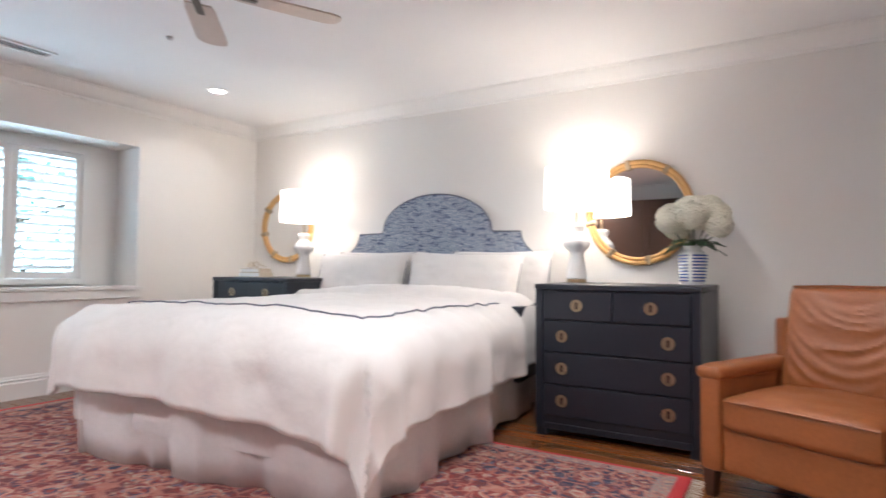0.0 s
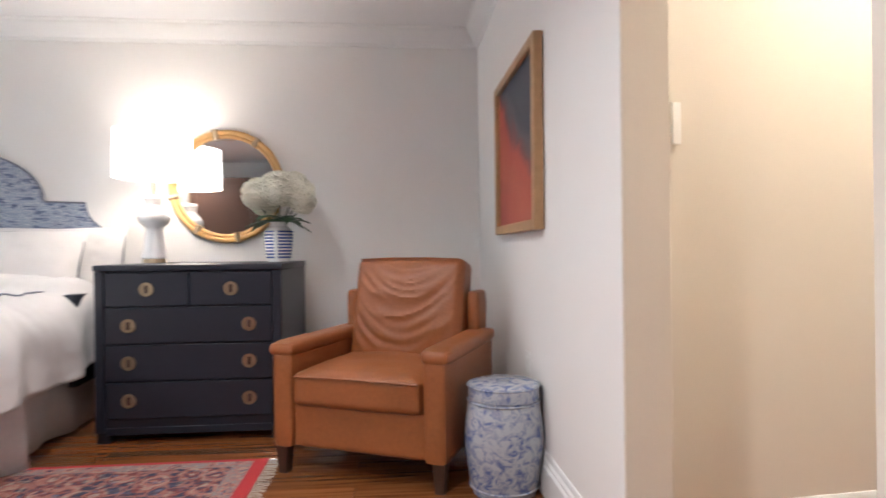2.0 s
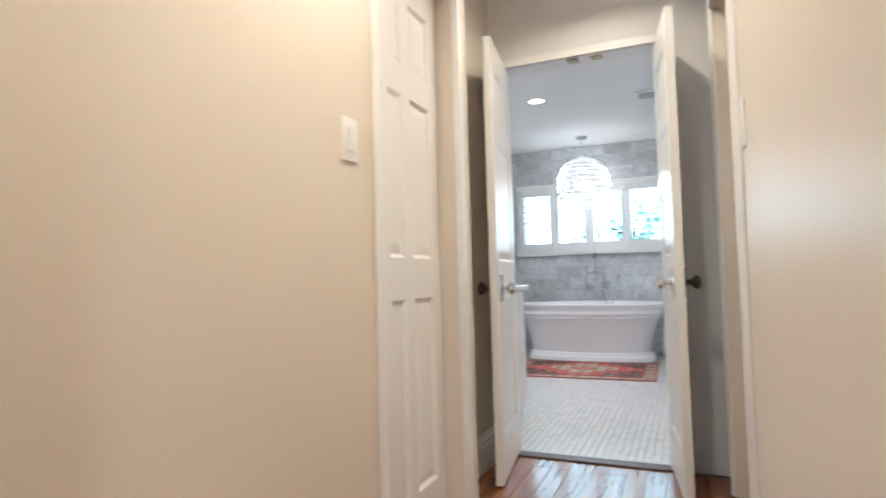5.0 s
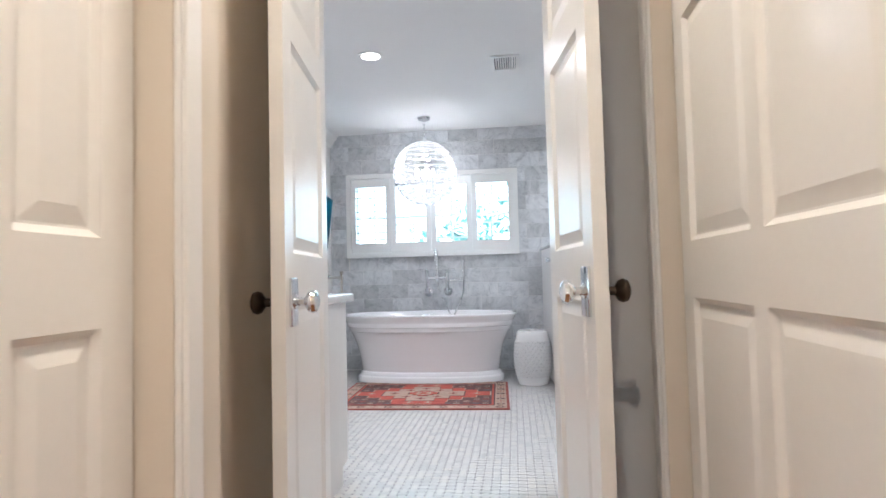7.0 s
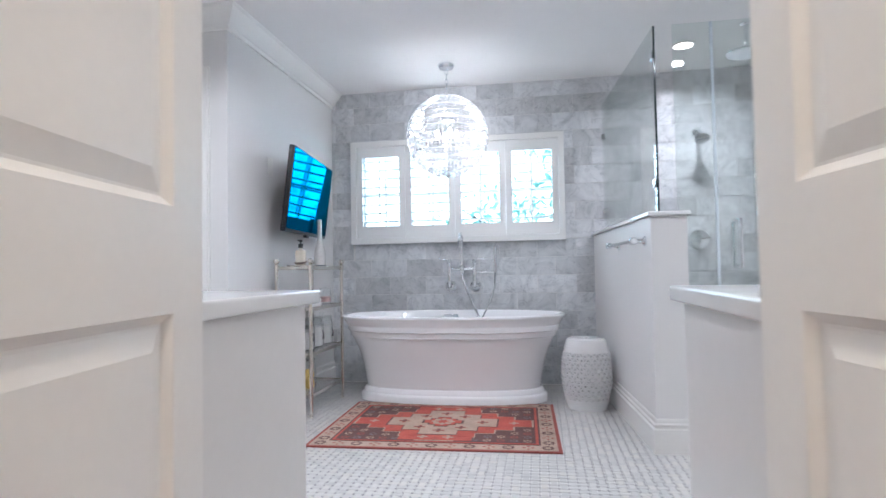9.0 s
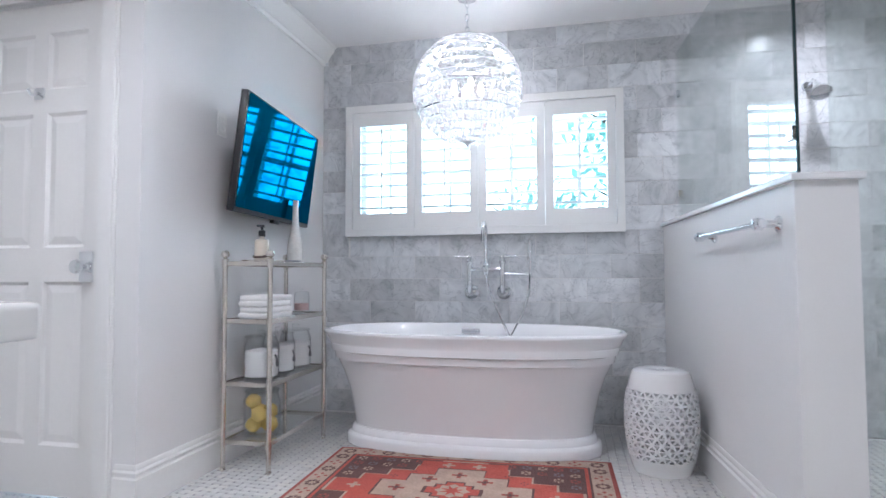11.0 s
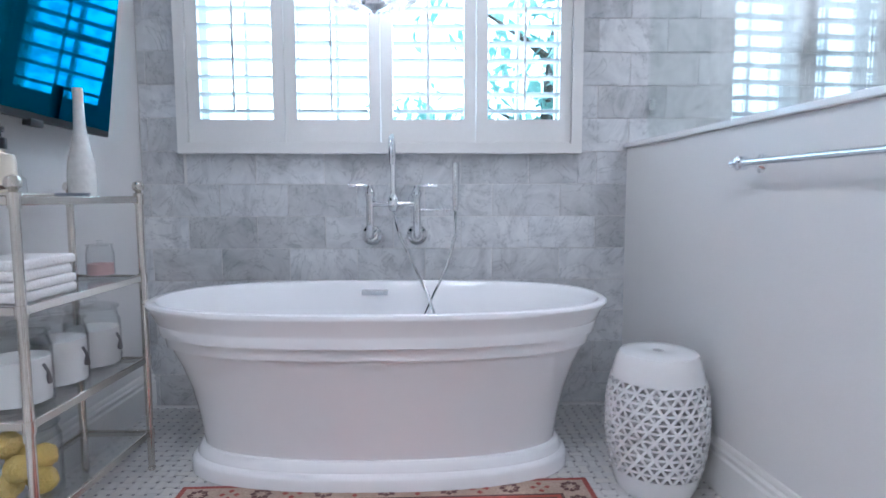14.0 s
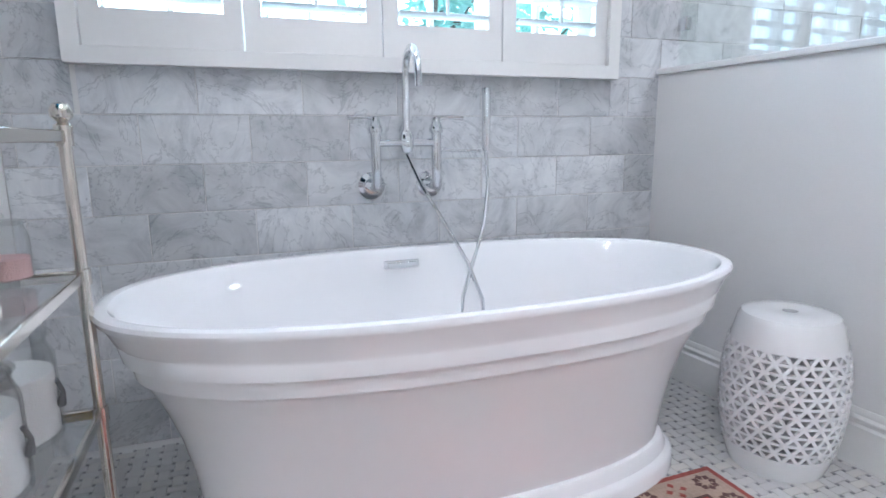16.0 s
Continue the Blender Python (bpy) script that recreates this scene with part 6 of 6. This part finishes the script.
part("canvas", box(-0.022, -0.014, -0.31, 0.31, -0.37, 0.37), ART, pt, smooth=False)
for y0, y1, z0, z1 in ((-0.35, -0.305, -0.405, 0.405), (0.305, 0.35, -0.405, 0.405), (-0.305, 0.305, -0.405, -0.36), (-0.305, 0.305, 0.36, 0.405)):
    part("frame_bar", box(-0.042, -0.003, y0, y1, z0, z1, 0.004, 1), PICW, pt)

# ceiling fan
fan = thing("ceiling_fan", "ceiling fan with five beige blades", "fan", pose(-2.64, 2.12, 0) @ Matrix.Diagonal((1.2, 1.2, 1, 1)))
part("canopy", lathe([(0, H), (0.07, H), (0.065, H - 0.03), (0.03, H - 0.05), (0, H - 0.05)], 28), FANM, fan)
part("downrod", tube([(0, 0, H - 0.04), (0, 0, 2.3)], 0.012), FANM, fan)
part("motor", lathe([(0, 2.31), (0.05, 2.305), (0.09, 2.29), (0.1, 2.26), (0.09, 2.225), (0.05, 2.205), (0, 2.2)], 32), FANM, fan)
for k in range(5):
    a = math.radians(135 - 72 * k)
    m = pose(0, 0, 2.215, 0, 0, math.degrees(a)) @ pose(0, 0, 0, 9)
    ol = [(0.16, -0.05), (0.2, -0.058), (0.45, -0.066), (0.53, -0.066), (0.56, -0.055), (0.575, -0.03), (0.58, 0.0), (0.575, 0.03), (0.56, 0.055), (0.53, 0.066), (0.45, 0.066), (0.2, 0.058), (0.16, 0.05)]
    b = bmesh.new()
    f = b.faces.new([b.verts.new((x, y, -0.004)) for x, y in ol])
    r = bmesh.ops.extrude_face_region(b, geom=[f])
    for v in r["geom"]:
        if isinstance(v, bmesh.types.BMVert):
            v.co.z = 0.004
    part("blade", moved(b, m), FANM, fan)
    part("blade_iron", moved(box(0.08, 0.24, -0.016, 0.016, -0.011, -0.0045, 0.002, 1), m), BRONZE, fan)
tagged(part("smoke_sensor", lathe([(0, 0), (0.02, 0), (0.018, -0.012), (0.01, -0.018), (0, -0.019)], 20), mat("grey_sensor", (0.45, 0.44, 0.44), 0.5)), "small grey sensor on the bedroom ceiling", "sensor").location = (-3.77, 2.752, H)

# dark cabinet on the far wall, added to give the round mirror its dark shape
wd = thing("wardrobe", "tall dark two-door cabinet added for the dark shape in the mirror", "wardrobe", pose(0, 0, 0))
part("carcass", box(-3.4, -1.5, BS + 0.01, BS + 0.55, 0.08, 2.12, 0.006, 1), DARKW, wd)
part("plinth", box(-3.37, -1.53, BS + 0.03, BS + 0.52, 0, 0.08), DARKW, wd, smooth=False)
for x in (-3.385, -2.445):
    dd_ = part("wardrobe_door", wall_with_holes("y", BS + 0.552, BS + 0.572, x, x + 0.93, 0.1, 2.1, [(x + 0.1, x + 0.83, 0.2, 2.0)]), DARKW, wd, smooth=False)
    part("door_panel", box(x + 0.1, x + 0.83, BS + 0.553, BS + 0.562, 0.2, 2.0), DARKW, dd_, smooth=False)

# bedroom rug
rb = thing("bedroom_rug", "large red and navy floral wool rug on the wooden floor", "rug", pose(0, 0, 0))
X0, X1, Y0, Y1 = -4.95, -0.81, 0.76, 3.535
part("rug_body", box(X0, X1, Y0, Y1, 0.001, 0.010, 0.003, 1), REDWOOL, rb, "red wool edge", smooth=False)
part("guard_stripe", box(X0 + 0.05, X1 - 0.06, Y0 + 0.05, Y1 - 0.03, 0.009, 0.0109), RUGGUARD, rb, "grey-beige guard stripe", smooth=False)
part("outer_border", box(X0 + 0.13, X1 - 0.14, Y0 + 0.13, Y1 - 0.10, 0.009, 0.0122), RUGBEDB, rb, "navy floral border", smooth=False)
part("field", box(X0 + 0.45, X1 - 0.5, Y0 + 0.4, Y1 - 0.42, 0.010, 0.0136), RUGBED, rb, "red floral field", smooth=False)
b = None
rnd = random.Random(3)
for k in range(160):
    y = Y0 + 0.01 + k * (Y1 - Y0 - 0.02) / 159
    b = tube([(X1 - 0.003, y, 0.006), (X1 + 0.03, y + rnd.uniform(-0.006, 0.006), 0.004), (X1 + rnd.uniform(0.05, 0.065), y + rnd.uniform(-0.012, 0.012), 0.003)], 0.0022, 4, b)
part("fringe", b, FRINGE, rb, "cream knotted fringe")

in_bedroom(*[ob for ob in bpy.data.objects if ob not in elsewhere and ob.parent is None])

# ---- pieces: wall tiles, mosaic, floorboards ----
TZ, TL, GAP = 0.1447, 0.305, 0.0028
east = bpy.data.objects["wall_bath_east"]
shared = {}


def tile_mesh(w, h):
    key = (round(w, 3), round(h, 3))
    if key not in shared:
        shared[key] = mesh_of(box(-0.008, 0, -w / 2, w / 2, -h / 2, h / 2, 0.0012, 1), "wall_tile", MARBLE, False)
    return shared[key]


WY0, WY1, WZ0, WZ1 = 1.425, 3.185, 1.15, 2.005
for r in range(17):
    z0, z1 = r * TZ, min((r + 1) * TZ, H)
    y = (1.647 if r % 2 else 1.505) - 8 * TL
    while y < TVY:
        a, c = max(y, SHS) + GAP / 2, min(y + TL, TVY) - GAP / 2
        y += TL
        spans = [(a, c, z0 + GAP / 2, z1 - GAP / 2)]
        zm0, zm1 = spans[0][2], spans[0][3]
        if zm1 > WZ0 and zm0 < WZ1:
            spans = []
            if a < WY0 - 0.01:
                spans.append((a, min(c, WY0), zm0, zm1))
            if c > WY1 + 0.01:
                spans.append((max(a, WY1), c, zm0, zm1))
            lo, hi = max(a, WY0), min(c, WY1)
            if hi - lo > 0.02 and zm1 - WZ1 > 0.01:
                spans.append((lo, hi, WZ1, zm1))
            if hi - lo > 0.02 and WZ0 - zm0 > 0.01:
                spans.append((lo, hi, zm0, WZ0))
        for p, q, u, v in spans:
            if q - p > 0.015 and v - u > 0.01:
                t = new("tile", tile_mesh(q - p, v - u))
                t.parent = east
                t.location = (EX + 0.008, (p + q) / 2, (u + v) / 2)

STRIP = mat("mosaic_marble", (0.66, 0.66, 0.655), 0.2, vary=0.06, grain=40, bump=0.0)
_g = node_of(STRIP, "ShaderNodeNewGeometry")
_rr = ramp(STRIP, _g.outputs["Random Per Island"], [(0.0, (0.56, 0.555, 0.55)), (0.35, (0.61, 0.60, 0.59)), (0.7, (0.64, 0.63, 0.615)), (1.0, (0.655, 0.635, 0.60))])
feed(STRIP, _rr.outputs[0], base_of(STRIP).inputs["Base Color"])
DOT = mat("mosaic_grey_dot", (0.33, 0.33, 0.34), 0.2, vary=0.1, grain=40, bump=0.0)


def mosaic(name, material, rects, z):
    """Flat little blocks from (x, y, half x, half y)."""
    r = np.array(rects)
    x, y, hx, hy = r.T
    base = np.stack([np.stack([x - hx, y - hy], 1), np.stack([x + hx, y - hy], 1), np.stack([x + hx, y + hy], 1), np.stack([x - hx, y + hy], 1)], 1)
    n = len(r)
    top = np.concatenate([base, np.full((n, 4, 1), z)], 2)
    bot = np.concatenate([base, np.full((n, 4, 1), z - 0.003)], 2)
    vs = np.concatenate([top, bot], 1).reshape(-1, 3)
    faces = []
    for f in ((0, 1, 2, 3), (0, 4, 5, 1), (1, 5, 6, 2), (2, 6, 7, 3), (3, 7, 4, 0)):
        faces.append(np.arange(n)[:, None] * 8 + np.array(f))
    me = bpy.data.meshes.new(name)
    me.from_pydata(vs.tolist(), [], np.concatenate(faces).tolist())
    me.materials.append(material)
    ob = new(name, me)
    ob.parent = bpy.data.objects["floor_bath"]
    return tagged(ob, kind="stuff")


P, WS = 0.040, 0.0285
strips, dots = [], []
for i in range(int((EX - XD - 0.06) / P)):
    for j in range(int((BNY - SHS) / P)):
        x, y = XD + 0.08 + i * P, SHS + 0.02 + j * P
        L = (2 * P - WS - 0.002) / 2
        strips.append((x, y, L, WS / 2 - 0.0008) if (i + j) % 2 else (x, y, WS / 2 - 0.0008, L))
        dots.append((x + P / 2, y + P / 2, (P - WS) / 2 - 0.0018, (P - WS) / 2 - 0.0018))
mosaic("mosaic_strips", STRIP, strips, 0.0)
mosaic("mosaic_dots", DOT, dots, 0.0)

WOOD = mat("red_oak_boards", (0.22, 0.085, 0.03), 0.16, vary=0.1, grain=30, bump=0.0)
_t, _oi = node_of(WOOD, "ShaderNodeTexCoord"), node_of(WOOD, "ShaderNodeObjectInfo")
_mp = node_of(WOOD, "ShaderNodeMapping")
_mp.inputs["Scale"].default_value = (2.0, 45.0, 45.0)
_ad = node_of(WOOD, "ShaderNodeVectorMath")
_ad.operation = "ADD"
feed(WOOD, _t.outputs["Object"], _ad.inputs[0])
feed(WOOD, _oi.outputs["Location"], _ad.inputs[1])
feed(WOOD, _ad.outputs[0], _mp.inputs[0])
_n = node_of(WOOD, "ShaderNodeTexNoise", Scale=1.0, Detail=7.0, Roughness=0.6, Distortion=0.4)
feed(WOOD, _mp.outputs[0], _n.inputs["Vector"])
_rr = ramp(WOOD, _n.outputs["Fac"], [(0.3, (0.12, 0.036, 0.010)), (0.5, (0.20, 0.070, 0.022)), (0.7, (0.27, 0.105, 0.036))])
_to = node_of(WOOD, "ShaderNodeMapRange", To_Min=0.72, To_Max=1.2)
feed(WOOD, _oi.outputs["Random"], _to.inputs[0])
_mm = node_of(WOOD, "ShaderNodeMix")
_mm.data_type, _mm.blend_type = "RGBA", "MULTIPLY"
_mm.inputs["Factor"].default_value = 1.0
feed(WOOD, _rr.outputs[0], _mm.inputs["A"])
feed(WOOD, _to.outputs[0], _mm.inputs["B"])
feed(WOOD, _mm.outputs["Result"], base_of(WOOD).inputs["Base Color"])
bmeshes = {}
BWD, rnd = 0.088, random.Random(11)


def boards(floor, xs, xe, ys, ye, z=0.0):
    """Staggered boards that run along x over one floor."""
    y = ys
    while y < ye - 0.01:
        x = xs - rnd.choice((0.0, 0.4, 0.8, 1.2))
        while x < xe:
            a, c = max(x, xs), min(x + 1.62, xe)
            x += 1.62
            if c - a < 0.03:
                continue
            w = min(BWD, ye - y)
            key = (round(c - a, 2), round(w, 3))
            if key not in bmeshes:
                bmeshes[key] = mesh_of(box(-(c - a) / 2 + 0.0006, (c - a) / 2 - 0.0006, -w / 2 + 0.0006, w / 2 - 0.0006, -0.012, 0, 0.001, 1), "floorboard", WOOD, False)
            t = new("floorboard", bmeshes[key])
            t.parent = bpy.data.objects[floor]
            t.location = ((a + c) / 2, y + w / 2, z)
        y += BWD


boards("floor_bedroom", BW, BE + 0.06, BS, BN)
boards("floor_hall", 0.14, XD - 0.021, HDS - 0.02, HD + 0.02, -0.0025)
